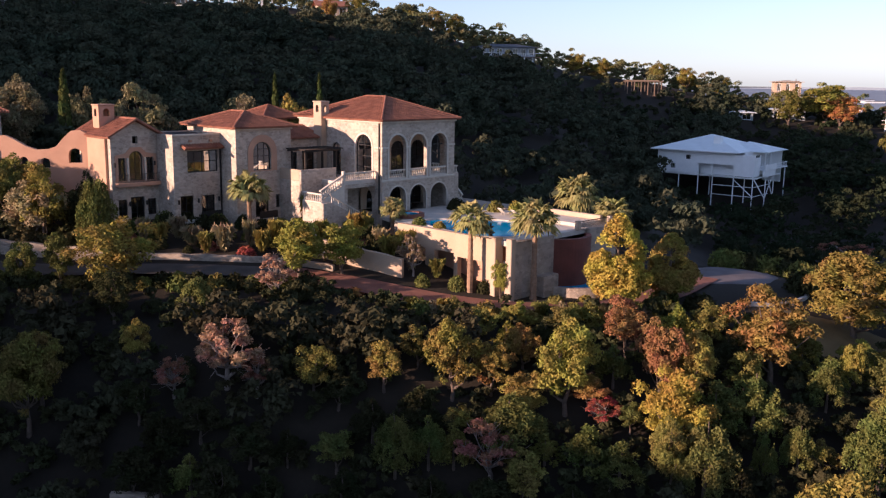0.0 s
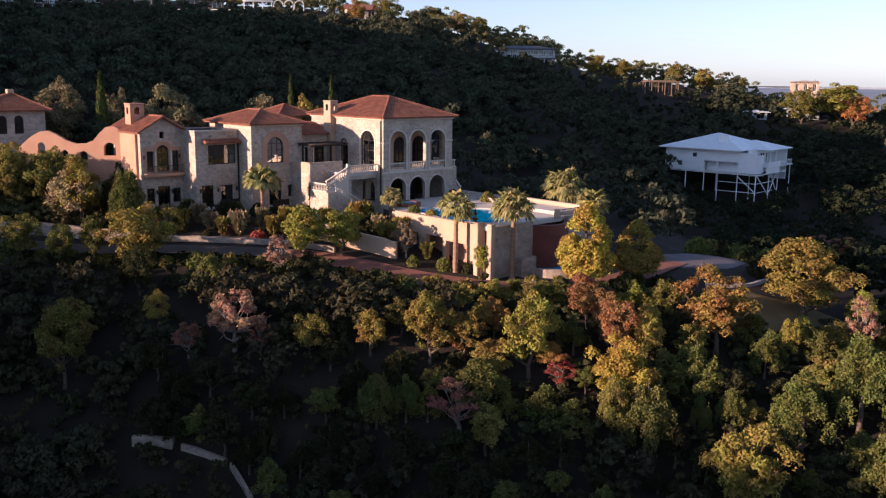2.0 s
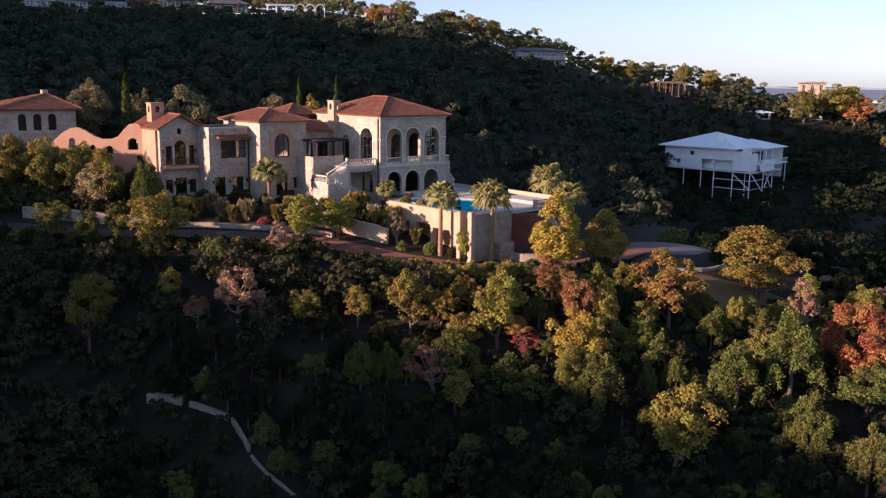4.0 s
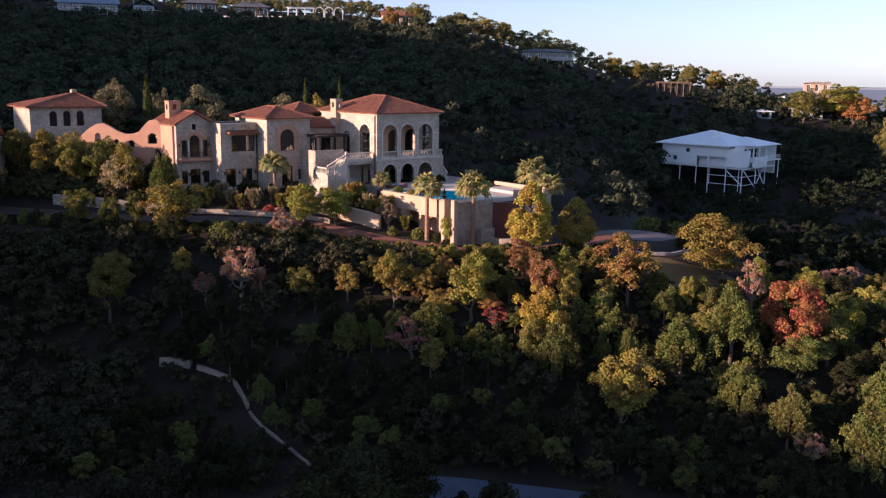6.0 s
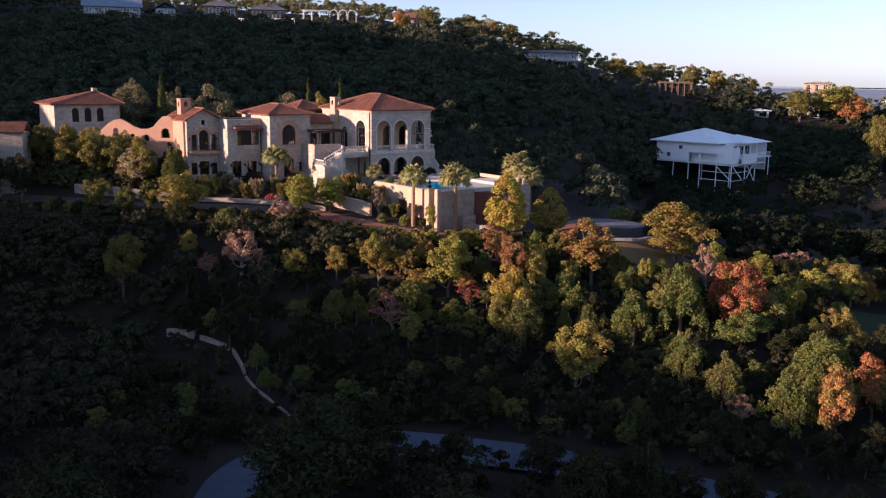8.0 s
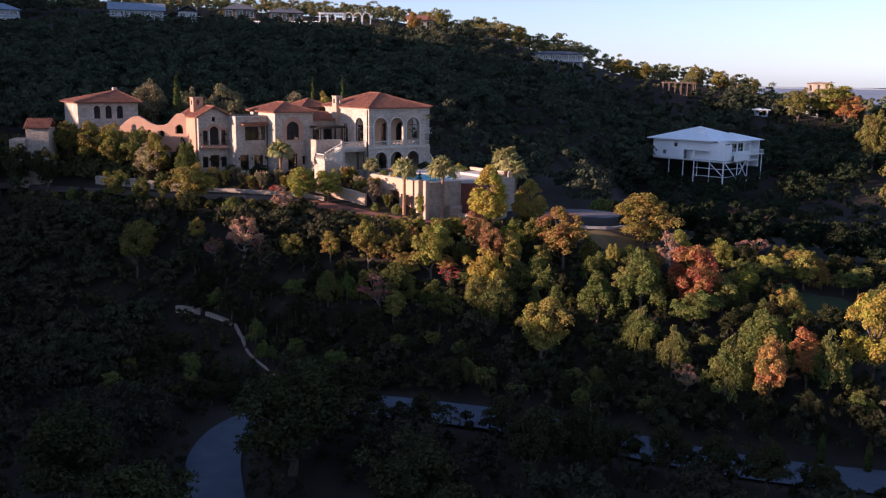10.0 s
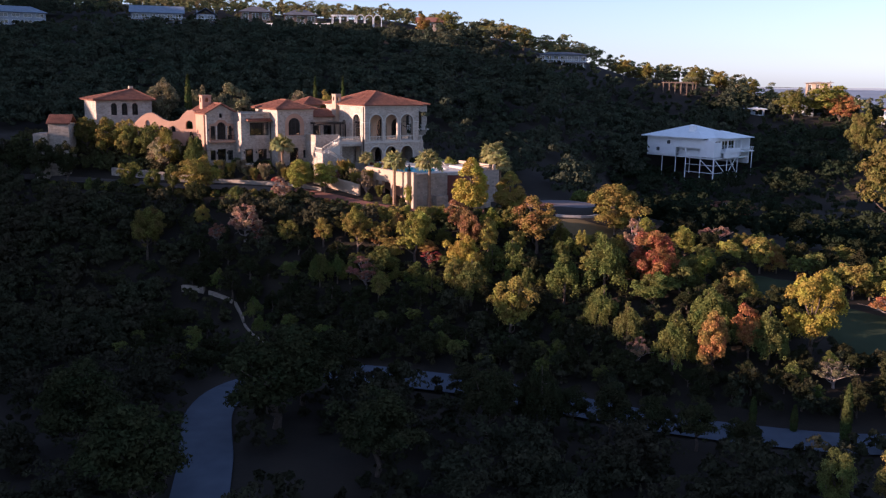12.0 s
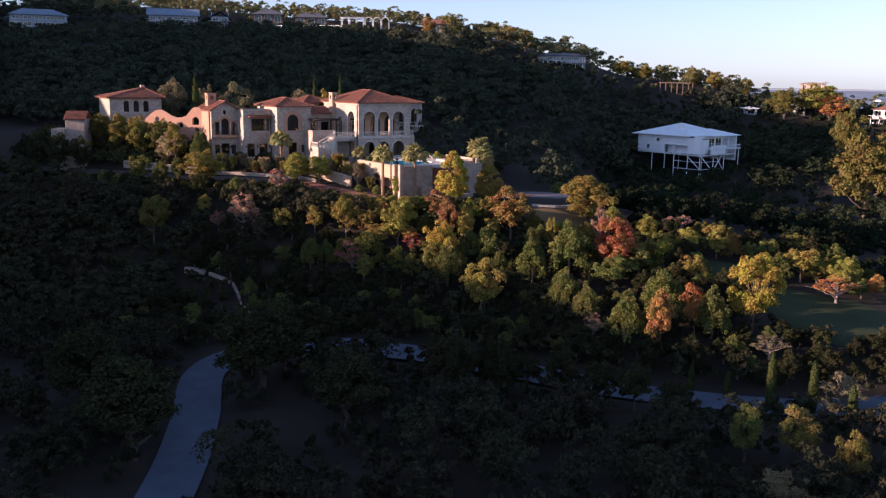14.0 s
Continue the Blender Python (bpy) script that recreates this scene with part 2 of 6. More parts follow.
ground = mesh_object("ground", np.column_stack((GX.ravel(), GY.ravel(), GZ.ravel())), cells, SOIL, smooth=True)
tagged(ground, "dark wooded hillside soil falling into a shaded valley", "ground", kind="structure")


def ground_at(x, y):
    """Height of the ground sheet at one place."""
    i = int(np.clip(np.searchsorted(gx, x) - 1, 0, nx - 2))
    j = int(np.clip(np.searchsorted(gy, y) - 1, 0, len(gy) - 2))
    fx, fy = (x - gx[i]) / (gx[i + 1] - gx[i]), (y - gy[j]) / (gy[j + 1] - gy[j])
    return float((GZ[j, i] * (1 - fx) + GZ[j, i + 1] * fx) * (1 - fy) + (GZ[j + 1, i] * (1 - fx) + GZ[j + 1, i + 1] * fx) * fy)

# ---- roads ----
VALLEY_ROAD = [(14, -30), (7.4, -1.5), (1.0, 16.5), (-5.5, 31.5), (-4.5, 41), (4.0, 46.0), (20, 45.0), (33, 41.5), (46, 38), (57, 36.8), (67, 37), (78, 39.8), (95, 45), (125, 52)]
DRIVE = [(-75, 87), (-48, 86.5), (-38, 86), (-27, 86.8), (-16, 86.5), (-7.3, 84.2), (0, 82.2), (8, 81.4), (16, 83.2), (23, 88), (28, 94)]
LOW_WALL = [(-25.0, 62.9), (-21.4, 63.0), (-15.9, 61.8), (-13.2, 58.8), (-9.1, 54.9), (-4.1, 50.1)]
HILL_ROOFS = [(-186, 228), (-146, 255), (-120, 270), (-90, 280), (-60, 281)]
CLEARINGS = [(17, 254, 17), (57, 258, 10), (-38, 292, 9), (86, 242, 7), (97, 247, 8), (107, 280, 10), (125, 236, 12)]


def smooth_line(pts, step=1.5):
    """Points along a rounded line through pts."""
    out = []
    P = [Vector(p) for p in pts]
    for i in range(len(P) - 1):
        a, b, c, d = P[max(0, i - 1)], P[i], P[i + 1], P[min(len(P) - 1, i + 2)]
        n = max(2, int((c - b).length / step))
        for k in range(n):
            t = k / n
            out.append(0.5 * (2 * b + (c - a) * t + (2 * a - 5 * b + 4 * c - d) * t * t + (3 * b - a - 3 * c + d) * t ** 3))
    return out + [P[-1]]


def ribbon(name, pts, width, lift, material, across=4):
    line = smooth_line(pts)
    verts, faces = [], []
    for i, p in enumerate(line):
        d = (line[min(i + 1, len(line) - 1)] - line[max(i - 1, 0)]).normalized()
        s = Vector((-d.y, d.x))
        zc = ground_at(p.x, p.y)
        for k in range(across + 1):
            f = k / across - 0.5
            q = p + s * (width * f)
            z = max(zc, ground_at(q.x, q.y)) if abs(f) < 0.4 else ground_at(q.x, q.y)
            verts.append((q.x, q.y, z + lift if abs(f) < 0.45 else max(z, zc) + lift - 0.02))
    w = across + 1
    faces = [(i * w + k, i * w + k + 1, (i + 1) * w + k + 1, (i + 1) * w + k) for i in range(len(line) - 1) for k in range(across)]
    return mesh_object(name, verts, faces, material, smooth=True)


tagged(ribbon("road", VALLEY_ROAD, 5.4, 0.22, ASPHALT), "narrow grey asphalt road winding through the shaded valley", "road", kind="structure")
# The approach stretch is darker than the drive's brick paving.
tagged(ribbon("driveway_approach", DRIVE[:5], 3.0, 0.2, DARK_DRIVE), "grey approach drive behind a rough hedge", "driveway", kind="structure")
tagged(ribbon("driveway", DRIVE[4:], 3.8, 0.18, PAVER), "brick red paved driveway curving below the pool wall", "driveway", kind="structure")


def garden_wall(name, pts, height, thick, material, label, lift=0.0, cap=None):
    line = smooth_line(pts, 1.0)
    w = new(name)
    w.location = (line[0].x, line[0].y, ground_at(line[0].x, line[0].y))
    verts, faces = [], []
    for i, p in enumerate(line):
        d = (line[min(i + 1, len(line) - 1)] - line[max(i - 1, 0)]).normalized()
        s = Vector((-d.y, d.x)) * thick / 2
        z = ground_at(p.x, p.y) + lift
        rough_top = height + 0.05 * math.sin(i * 2.1)
        for q, zz in ((p + s, z - 0.8), (p + s, z + rough_top), (p - s, z + rough_top), (p - s, z - 0.8)):
            verts.append((q.x - w.location.x, q.y - w.location.y, zz - w.location.z))
    n = len(line)
    for i in range(n - 1):
        for k in range(4):
            faces.append((i * 4 + k, i * 4 + (k + 1) % 4, i * 4 + 4 + (k + 1) % 4, i * 4 + 4 + k))
    faces += [(0, 1, 2, 3), ((n - 1) * 4 + 3, (n - 1) * 4 + 2, (n - 1) * 4 + 1, (n - 1) * 4)]
    mesh_object("stone_course", verts, faces, material, w)
    return tagged(w, label, "wall")


garden_wall("stone_wall", [(-25.0, 62.9), (-22.9, 63.05), (-21.4, 63.0)], 0.75, 0.5, STONE_LOW, "pale stone block wall at the head of the valley path")
garden_wall("stone_wall", [(-20.6, 62.9), (-18.2, 62.5), (-16.4, 62.0)], 0.45, 0.35, STONE_LOW, "low stone wall with a worn top beside the valley path")
garden_wall("stone_wall", [(-15.9, 61.8), (-14.5, 60.4), (-13.4, 59.0)], 0.5, 0.3, STONE_LOW, "low stone wall stepping down the valley path")
garden_wall("stone_wall", [(-13.1, 58.6), (-11.1, 56.6), (-9.1, 54.9), (-4.1, 50.1)], 0.22, 0.25, STONE_LOW, "thin stone edging along the valley path")
garden_wall("retaining_wall", [(-52, 89.6), (-44, 89.4), (-38, 88.9), (-34, 89.2)], 1.3, 0.5, STONE_LOW, "low limestone retaining wall along the driveway")
garden_wall("retaining_wall", [(-34, 89.2), (-27, 89.6), (-17, 89.4), (-11, 88)], 0.55, 0.5, STONE_LOW, "low limestone kerb wall along the driveway")
garden_wall("retaining_wall", [(-13.5, 91.5), (-9, 89.5), (-4, 87.6)], 1.9, 0.5, FLANK, "sunlit tan terrace wall above the driveway")

# ---- building helpers ----
def part(name, bm, material, parent, label="", smooth=False):
    me = bpy.data.meshes.new(name)
    bmesh.ops.recalc_face_normals(bm, faces=bm.faces)
    bm.to_mesh(me)
    bm.free()
    me.materials.append(material)
    if smooth:
        me.polygons.foreach_set("use_smooth", [True] * len(me.polygons))
    ob = new(name, me)
    ob.parent = parent
    return tagged(ob, label)


def add_box(bm, x0, y0, z0, x1, y1, z1, m=None):
    r = bmesh.ops.create_cube(bm, size=1.0)
    t = Matrix.Translation(((x0 + x1) / 2, (y0 + y1) / 2, (z0 + z1) / 2)) @ Matrix.Diagonal((abs(x1 - x0), abs(y1 - y0), abs(z1 - z0), 1))
    bmesh.ops.transform(bm, matrix=(m @ t if m else t), verts=r["verts"])
    return bm


def box(x0, y0, z0, x1, y1, z1, m=None, bevel=0.0):
    bm = add_box(bmesh.new(), x0, y0, z0, x1, y1, z1, m)
    if bevel:
        bmesh.ops.bevel(bm, geom=bm.edges, offset=bevel, segments=1, affect="EDGES")
    return bm


def outline(x0, x1, z0, z1, arch=False, steps=10):
    """Loop of an opening in (x, z); an arch ends in a half circle or flatter."""
    if not arch:
        return [(x0, z0), (x1, z0), (x1, z1), (x0, z1)]
    r = (x1 - x0) / 2
    rise = min(r, z1 - z0 - 0.1)
    cx = (x0 + x1) / 2
    return [(x0, z0), (x1, z0)] + [(cx + r * math.cos(math.pi * i / steps), z1 - rise + rise * math.sin(math.pi * i / steps)) for i in range(steps + 1)]


def panel(loop, holes, thick, m):
    """A slab in the local xz plane, with openings through it; its front is at y = 0 and it goes to y = thick."""
    bm = bmesh.new()
    edges = []
    for lp in [loop] + holes:
        vs = [bm.verts.new((x, 0, z)) for x, z in lp]
        edges += [bm.edges.new((vs[i], vs[(i + 1) % len(vs)])) for i in range(len(vs))]
    bmesh.ops.triangle_fill(bm, use_beauty=True, use_dissolve=False, edges=edges)
    out = bmesh.ops.extrude_face_region(bm, geom=list(bm.faces))
    bmesh.ops.translate(bm, vec=(0, thick, 0), verts=[v for v in out["geom"] if isinstance(v, bmesh.types.BMVert)])
    bmesh.ops.transform(bm, matrix=m, verts=bm.verts)
    return bm


def ring(loop, width, y0, y1, m):
    """A frame that follows an opening's loop: width inwards (or outwards if negative), from y0 to y1."""
    bm = bmesh.new()
    cx = sum(p[0] for p in loop) / len(loop)
    cz = sum(p[1] for p in loop) / len(loop)
    n = len(loop)
    inner = []
    for i in range(n):
        a, b, c = loop[i - 1], loop[i], loop[(i + 1) % n]
        d1 = Vector((b[0] - a[0], b[1] - a[1])).normalized()
        d2 = Vector((c[0] - b[0], c[1] - b[1])).normalized()
        n1, n2 = Vector((-d1.y, d1.x)), Vector((-d2.y, d2.x))
        k = (n1 + n2)
        k = k / max(0.3, k.length_squared / 2) if k.length > 1e-6 else n1
        inner.append((b[0] + k.x * width, b[1] + k.y * width))
    rows = [[bm.verts.new((x, y, z)) for x, z in lp] for lp, y in ((loop, y0), (inner, y0), (inner, y1), (loop, y1))]
    for r in range(4):
        p, q = rows[r], rows[(r + 1) % 4]
        for i in range(n):
            bm.faces.new((p[i], p[(i + 1) % n], q[(i + 1) % n], q[i]))
    bmesh.ops.transform(bm, matrix=m, verts=bm.verts)
    return bm


def window(parent, m, x0, x1, z0, z1, arch=False, cols=2, rows=3, depth=0.22, frame_material=None):
    """Frame with glazing bars and a pane, set back in its opening."""
    fm = frame_material or IRON
    lp = outline(x0, x1, z0, z1, arch)
    fr = part("window", ring(lp, 0.1, depth - 0.05, depth + 0.06, m), fm, parent)
    bars = bmesh.new()
    for i in range(1, cols):
        x = x0 + (x1 - x0) * i / cols
        add_box(bars, x - 0.035, depth - 0.03, z0 + 0.05, x + 0.035, depth + 0.03, z1 - 0.06, m)
    r = min((x1 - x0) / 2, z1 - z0 - 0.1) if arch else 0
    for j in range(1, rows):
        z = z0 + (z1 - z0) * j / rows
        e = 0 if z < z1 - r else (x1 - x0) / 2 * (1 - math.sqrt(max(0, 1 - ((z - z1 + r) / r) ** 2)))
        add_box(bars, x0 + 0.05 + e, depth - 0.025, z - 0.03, x1 - 0.05 - e, depth + 0.025, z + 0.03, m)
    part("window_sash", bars, fm, fr)
    g = bmesh.new()
    g.faces.new([g.verts.new(m @ Vector((x, depth + 0.01, z))) for x, z in lp])
    pane = part("pane", g, GLASS, fr)
    pane.visible_shadow = False
    return fr


def hip_roof(x0, y0, x1, y1, z, rise, ridge=None, over=0.6, along="x", gable=False):
    """Loops of roof planes, each (eave a, eave b, top b, top a)."""
    x0, y0, x1, y1 = x0 - over, y0 - over, x1 + over, y1 + over
    cx, cy = (x0 + x1) / 2, (y0 + y1) / 2
    half = min(x1 - x0, y1 - y0) / 2
    if along == "x":
        a, b = Vector((x0 + (0 if gable else half), cy, z + rise)), Vector((x1 - (0 if gable else half), cy, z + rise))
    else:
        a, b = Vector((cx, y0 + (0 if gable else half), z + rise)), Vector((cx, y1 - (0 if gable else half), z + rise))
    A, B, C, D = Vector((x0, y0, z)), Vector((x1, y0, z)), Vector((x1, y1, z)), Vector((x0, y1, z))
    if along == "x":
        return [(A, B, b, a), (C, D, a, b)] if gable else [(A, B, b, a), (B, C, b, b), (C, D, a, b), (D, A, a, a)]
    return [(B, C, b, a), (D, A, a, b)] if gable else [(A, B, a, a), (B, C, b, a), (C, D, b, b), (D, A, a, b)]


def tiled_plane(plane, parent, pitch=0.32, course=0.42, name="roof", mat=None, flat=False):
    """One plane of a roof: a slab with rows of half-round clay tiles running down it, each course stepped."""
    A, B, T1, T0 = plane
    along = (B - A)
    L = along.length
    e = along.normalized()
    mid = (T0 + T1) / 2
    up = (mid - A) - e * (mid - A).dot(e)
    S = up.length
    if S < 0.05:
        return None
    s = up.normalized()
    nrm = e.cross(s).normalized()
    if nrm.z < 0:
        nrm = -nrm
    a0, a1 = (T0 - A).dot(e), (T1 - A).dot(e)
    verts, faces = [], []
    def span(h):
        f = h / S
        return a0 * f, L + (a1 - L) * f
    n = 1 if flat else max(1, int(L / pitch))
    # under-slab
    slab = [A, B, T1, T0] if (T1 - T0).length > 1e-4 else [A, B, T1]
    k = len(slab)
    verts += [p for p in slab] + [p - nrm * 0.12 for p in slab]
    faces += [tuple(range(k)), tuple(range(2 * k - 1, k - 1, -1))] + [(i, (i + 1) % k, k + (i + 1) % k, k + i) for i in range(k)]
    if not flat:
        for i in range(n):
            c = (i + 0.5) * L / n
            top = S
            if a0 > 1e-4 and c < a0:
                top = min(top, S * c / a0)
            if L - a1 > 1e-4 and c > a1:
                top = min(top, S * (L - c) / (L - a1))
            m = max(1, int(top / course))
            r = L / n * 0.36
            for j in range(m):
                h0, h1 = top * j / m, top * (j + 1) / m + 0.04
                base = len(verts)
                jig = random.uniform(-0.02, 0.02)
                for h, lift, w in ((h0, 0.05, 1.0), (h1, 0.0, 0.85)):
                    for q, up_ in ((-1, 0.0), (-0.55, 0.8), (0.55, 0.8), (1, 0.0)):
                        verts.append(A + e * (c + jig + q * r * w) + s * h + nrm * (lift + 0.004 + up_ * r * 0.95))
                faces += [(base + t, base + t + 1, base + t + 5, base + t + 4) for t in range(3)]
                faces += [(base, base + 1, base + 2, base + 3)]
    return mesh_object(name, verts, faces, mat or TILE, parent)


CAP = bpy.data.meshes.new("ridge_cap")
cap_shape = bmesh.new()
bmesh.ops.create_cone(cap_shape, cap_ends=True, segments=6, radius1=0.17, radius2=0.14, depth=1.0)
cap_shape.to_mesh(CAP)
cap_shape.free()
CAP.materials.append(TILE)


def ridge_tiles(p, q, parent):
    """Round cap tiles along a ridge or hip, each lapping the next."""
    d = q - p
    n = max(1, int(d.length / 0.45))
    turn = d.to_track_quat("Z", "Y").to_matrix().to_4x4()
    for i in range(n):
        cap = new("ridge_cap", CAP)
        cap.parent = parent
        at = p + d * (i + 0.5) / n + Vector((0, 0, 0.05))
        cap.matrix_local = Matrix.Translation(at) @ turn @ Matrix.Diagonal((1, 1, d.length / n * 1.08, 1))


def baluster_rail(parent, p, q, height=1.0, name="balustrade", mat=None, gap=0.3):
    """Stone rail with turned balusters from p to q; it may slope."""
    p, q = Vector(p), Vector(q)
    d = q - p
    flat = Vector((d.x, d.y, 0)).normalized()
    side = Vector((-flat.y, flat.x, 0)) * 0.13
    mt = mat or CARVED
    rail = None
    for z0, z1 in ((0, 0.12), (height - 0.14, height)):
        bm = bmesh.new()
        vs = []
        for e in (p, q):
            for sd in (-1, 1):
                for zz in (z0, z1):
                    vs.append(bm.verts.new(e + side * sd + Vector((0, 0, zz))))
        for f in ((0, 1, 3, 2), (4, 6, 7, 5), (0, 4, 5, 1), (2, 3, 7, 6), (1, 5, 7, 3), (0, 2, 6, 4)):
            bm.faces.new([vs[i] for i in f])
        made = part(name if rail is None else "handrail", bm, mt, rail or parent)
        rail = rail or made
    n = max(1, int(Vector((d.x, d.y, 0)).length / gap))
    prof = ((0.06, 0.12), (0.09, 0.3), (0.045, 0.55), (0.07, 0.8), (0.05, height - 0.14))
    me = None
    for i in range(n):
        at = p + d * (i + 0.5) / n
        if me is None:
            b2 = bmesh.new()
            rows = [[b2.verts.new((rr * math.cos(k * math.pi / 3), rr * math.sin(k * math.pi / 3), zz)) for k in range(6)] for rr, zz in prof]
            for u, v in zip(rows, rows[1:]):
                for k in range(6):
                    b2.faces.new((u[k], u[(k + 1) % 6], v[(k + 1) % 6], v[k]))
            ob = part("baluster", b2, mt, rail)
            me = ob.data
        else:
            ob = new("baluster", me)
            ob.parent = rail
        ob.location = at
    return rail


# ---- the stone villa ----
BASE = 13.6
villa = new("stone_villa")
villa.matrix_world = pose(-7.1, 101.9, 0, 0, 0, 46)
tagged(villa, "large limestone villa with red clay tile roofs and arcaded loggia", "house")
FRONT = Matrix.Identity(4)


def facing(x, y, turn):
    """Places a panel: local x runs along the wall, local y into the house."""
    return Matrix.Translation((x, y, 0)) @ Matrix.Rotation(radians(turn), 4, "Z")


def wing(x0, y0, x1, y1, z0, z1, front_holes, left_holes=(), mat=None, thick=0.45, right_holes=(), tops=None, deep=2.6):
    """Four walls of a wing; the openings are outlines on the front and on the left side."""
    mt = mat or STONE
    w, d = x1 - x0, y1 - y0
    top = tops or [(w, z1), (0, z1)]
    part("wall", panel([(0, z0), (w, z0)] + top, [outline(*h) for h in front_holes], thick, facing(x0, y0, 0)), mt, villa)
    part("wall", panel([(0, z0), (w, z0)] + top, [], thick, facing(x0, y1 - thick, 0)), mt, villa)
    yy0, yy1 = y0 + thick + 0.003, y1 - thick - 0.003
    part("wall", panel([(0, z0), (yy1 - yy0, z0), (yy1 - yy0, z1), (0, z1)], [outline(*h) for h in left_holes], thick, facing(x0, yy1, -90)), mt, villa)
    part("wall", panel([(0, z0), (yy1 - yy0, z0), (yy1 - yy0, z1), (0, z1)], [outline(*h) for h in right_holes], thick, facing(x1, yy0, 90)), mt, villa)
    # Added dark sheet behind the openings, so the unseen room reads black.
    part("dark_backing", box(x0 + thick, y0 + deep, z0 + 0.41, x1 - thick, y0 + deep + 0.15, z1 - 0.3), ROOM, villa)
    # Unseen ceiling and floor, added to keep light from leaking in.
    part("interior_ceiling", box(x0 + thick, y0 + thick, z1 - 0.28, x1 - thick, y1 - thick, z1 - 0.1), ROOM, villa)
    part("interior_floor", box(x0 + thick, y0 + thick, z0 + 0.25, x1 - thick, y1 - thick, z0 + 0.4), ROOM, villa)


def roof(planes, tile=True):
    for pl in planes:
        tiled_plane(pl, villa)
    done = set()
    for A, B, T1, T0 in planes:
        for p, q in ((A, T0), (B, T1), (T0, T1)):
            key = tuple(sorted((tuple(round(c, 2) for c in p), tuple(round(c, 2) for c in q))))
            if (q - p).length > 0.3 and key not in done:
                done.add(key)
                ridge_tiles(p, q, villa)



def glaze(x0, y0, holes, cols=2, rows=3, turn=0, parent=None):
    for h in holes:
        window(parent or villa, facing(x0, y0, turn), *h, cols=cols, rows=rows)


def band(x0, y0, z0, x1, y1, z1, label="", mat=None, name="cornice"):
    return part(name, box(x0, y0, z0, x1, y1, z1, bevel=0.03), mat or CARVED, villa, label)


# loggia wing
Z0, ZF, ZE = 14.6, 18.55, 25.3
arches = [(1.1, 3.8), (4.45, 7.15), (7.9, 10.7)]
up_left = [(10.4, 13.3, ZF + 0.02, 23.6, True), (6.0, 7.7, ZF + 0.02, 22.4, True)]
wing(0, 0, 12, 15.5, Z0 - 4, ZE, [(a, b, ZF + 0.02, 23.6, True) for a, b in arches] + [(a, b, Z0, 17.6, True) for a, b in arches],
     left_holes=up_left + [(10.4, 13.3, Z0, 17.6, True)], right_holes=[(1.6, 4.2, ZF + 0.02, 23.4, True)], deep=7.0)
# Second added dark sheet, behind the loggia's side windows.
part("dark_backing", box(2.2, 7.2, Z0 - 3, 2.35, 14.9, ZE - 0.3), ROOM, villa)
glaze(0, 14.6 + 0.447, up_left, 2, 4, -90)
roof(hip_roof(0, 0, 12, 15.5, ZE, 2.45, along="y", over=0.55))
part("floor_slab", box(0.46, 0.46, ZF - 0.35, 11.54, 15.0, ZF), DECK_STONE, villa)
part("ceiling_slab", box(0.46, 0.46, ZE - 0.2, 11.54, 15.0, ZE - 0.05), CREAM, villa)
inner = [(1.2, 3.4, ZF + 0.02, 22.6, True), (4.7, 6.9, ZF + 0.02, 22.6, True), (8.0, 10.4, ZF + 0.02, 22.6, True)]
part("loggia_back_wall", panel([(0.46, ZF), (11.54, ZF), (11.54, ZE - 0.21), (0.46, ZE - 0.21)], [outline(*h) for h in inner], 0.3, facing(0, 3.6, 0)), CREAM, villa, "cream plastered wall behind the upper arches")
glaze(0, 3.6, inner, 2, 4)
part("loggia_back_wall", panel([(0.46, Z0), (11.54, Z0), (11.54, ZF - 0.36), (0.46, ZF - 0.36)], [outline(a + 0.2, b - 0.2, Z0 + 0.02, 17.2, True) for a, b in arches], 0.3, facing(0, 4.2, 0)), CREAM, villa)
glaze(0, 4.2, [(a + 0.2, b - 0.2, Z0 + 0.02, 17.2, True) for a, b in arches], 2, 3)
for a, b in arches:
    baluster_rail(villa, (a, 0.22, ZF + 0.01), (b, 0.22, ZF + 0.01), 1.0)
    part("arch_trim", ring(outline(a, b, ZF + 0.02, 23.6, True), -0.22, -0.06, 0.1, FRONT), CARVED, villa, "carved limestone arch surround")
    part("arch_trim", ring(outline(a, b, Z0, 17.6, True), -0.16, -0.04, 0.1, FRONT), CARVED, villa)
for a, b in ((0, 1.1), (3.8, 4.45), (7.15, 7.9), (10.7, 12)):
    band(a - 0.04, -0.1, 22.05, b + 0.04, 0.1, 22.25, name="impost_course")
band(-0.12, -0.16, ZF - 0.3, 12.12, 0.1, ZF - 0.08, name="string_course")
band(-0.15, -0.2, ZE - 0.32, 12.15, 0.12, ZE - 0.1)
band(-0.2, 0.13, ZE - 0.32, 0.12, 15.6, ZE - 0.1)
part("arch_trim", ring(outline(10.4, 13.3, ZF + 0.02, 23.6, True), -0.22, -0.06, 0.1, facing(0, 15.05, -90)), CARVED, villa)
band(-0.12, 0.2, 22.05, 0.1, 1.3, 22.25, name="impost_course")
part("drainpipe", box(-0.16, 0.35, Z0, -0.04, 0.47, ZE - 0.3), IRON, villa, "dark metal drainpipe")
# hanging iron ornament in the end arch
orn = bmesh.new()
add_box(orn, 8.6, 0.28, 22.2, 10.2, 0.36, 22.32)
add_box(orn, 8.5, 0.28, 21.2, 9.5, 0.36, 21.32, Matrix.Translation((9, 0, 21.3)) @ Matrix.Rotation(radians(28), 4, "Y") @ Matrix.Translation((-9, 0, -21.3)))
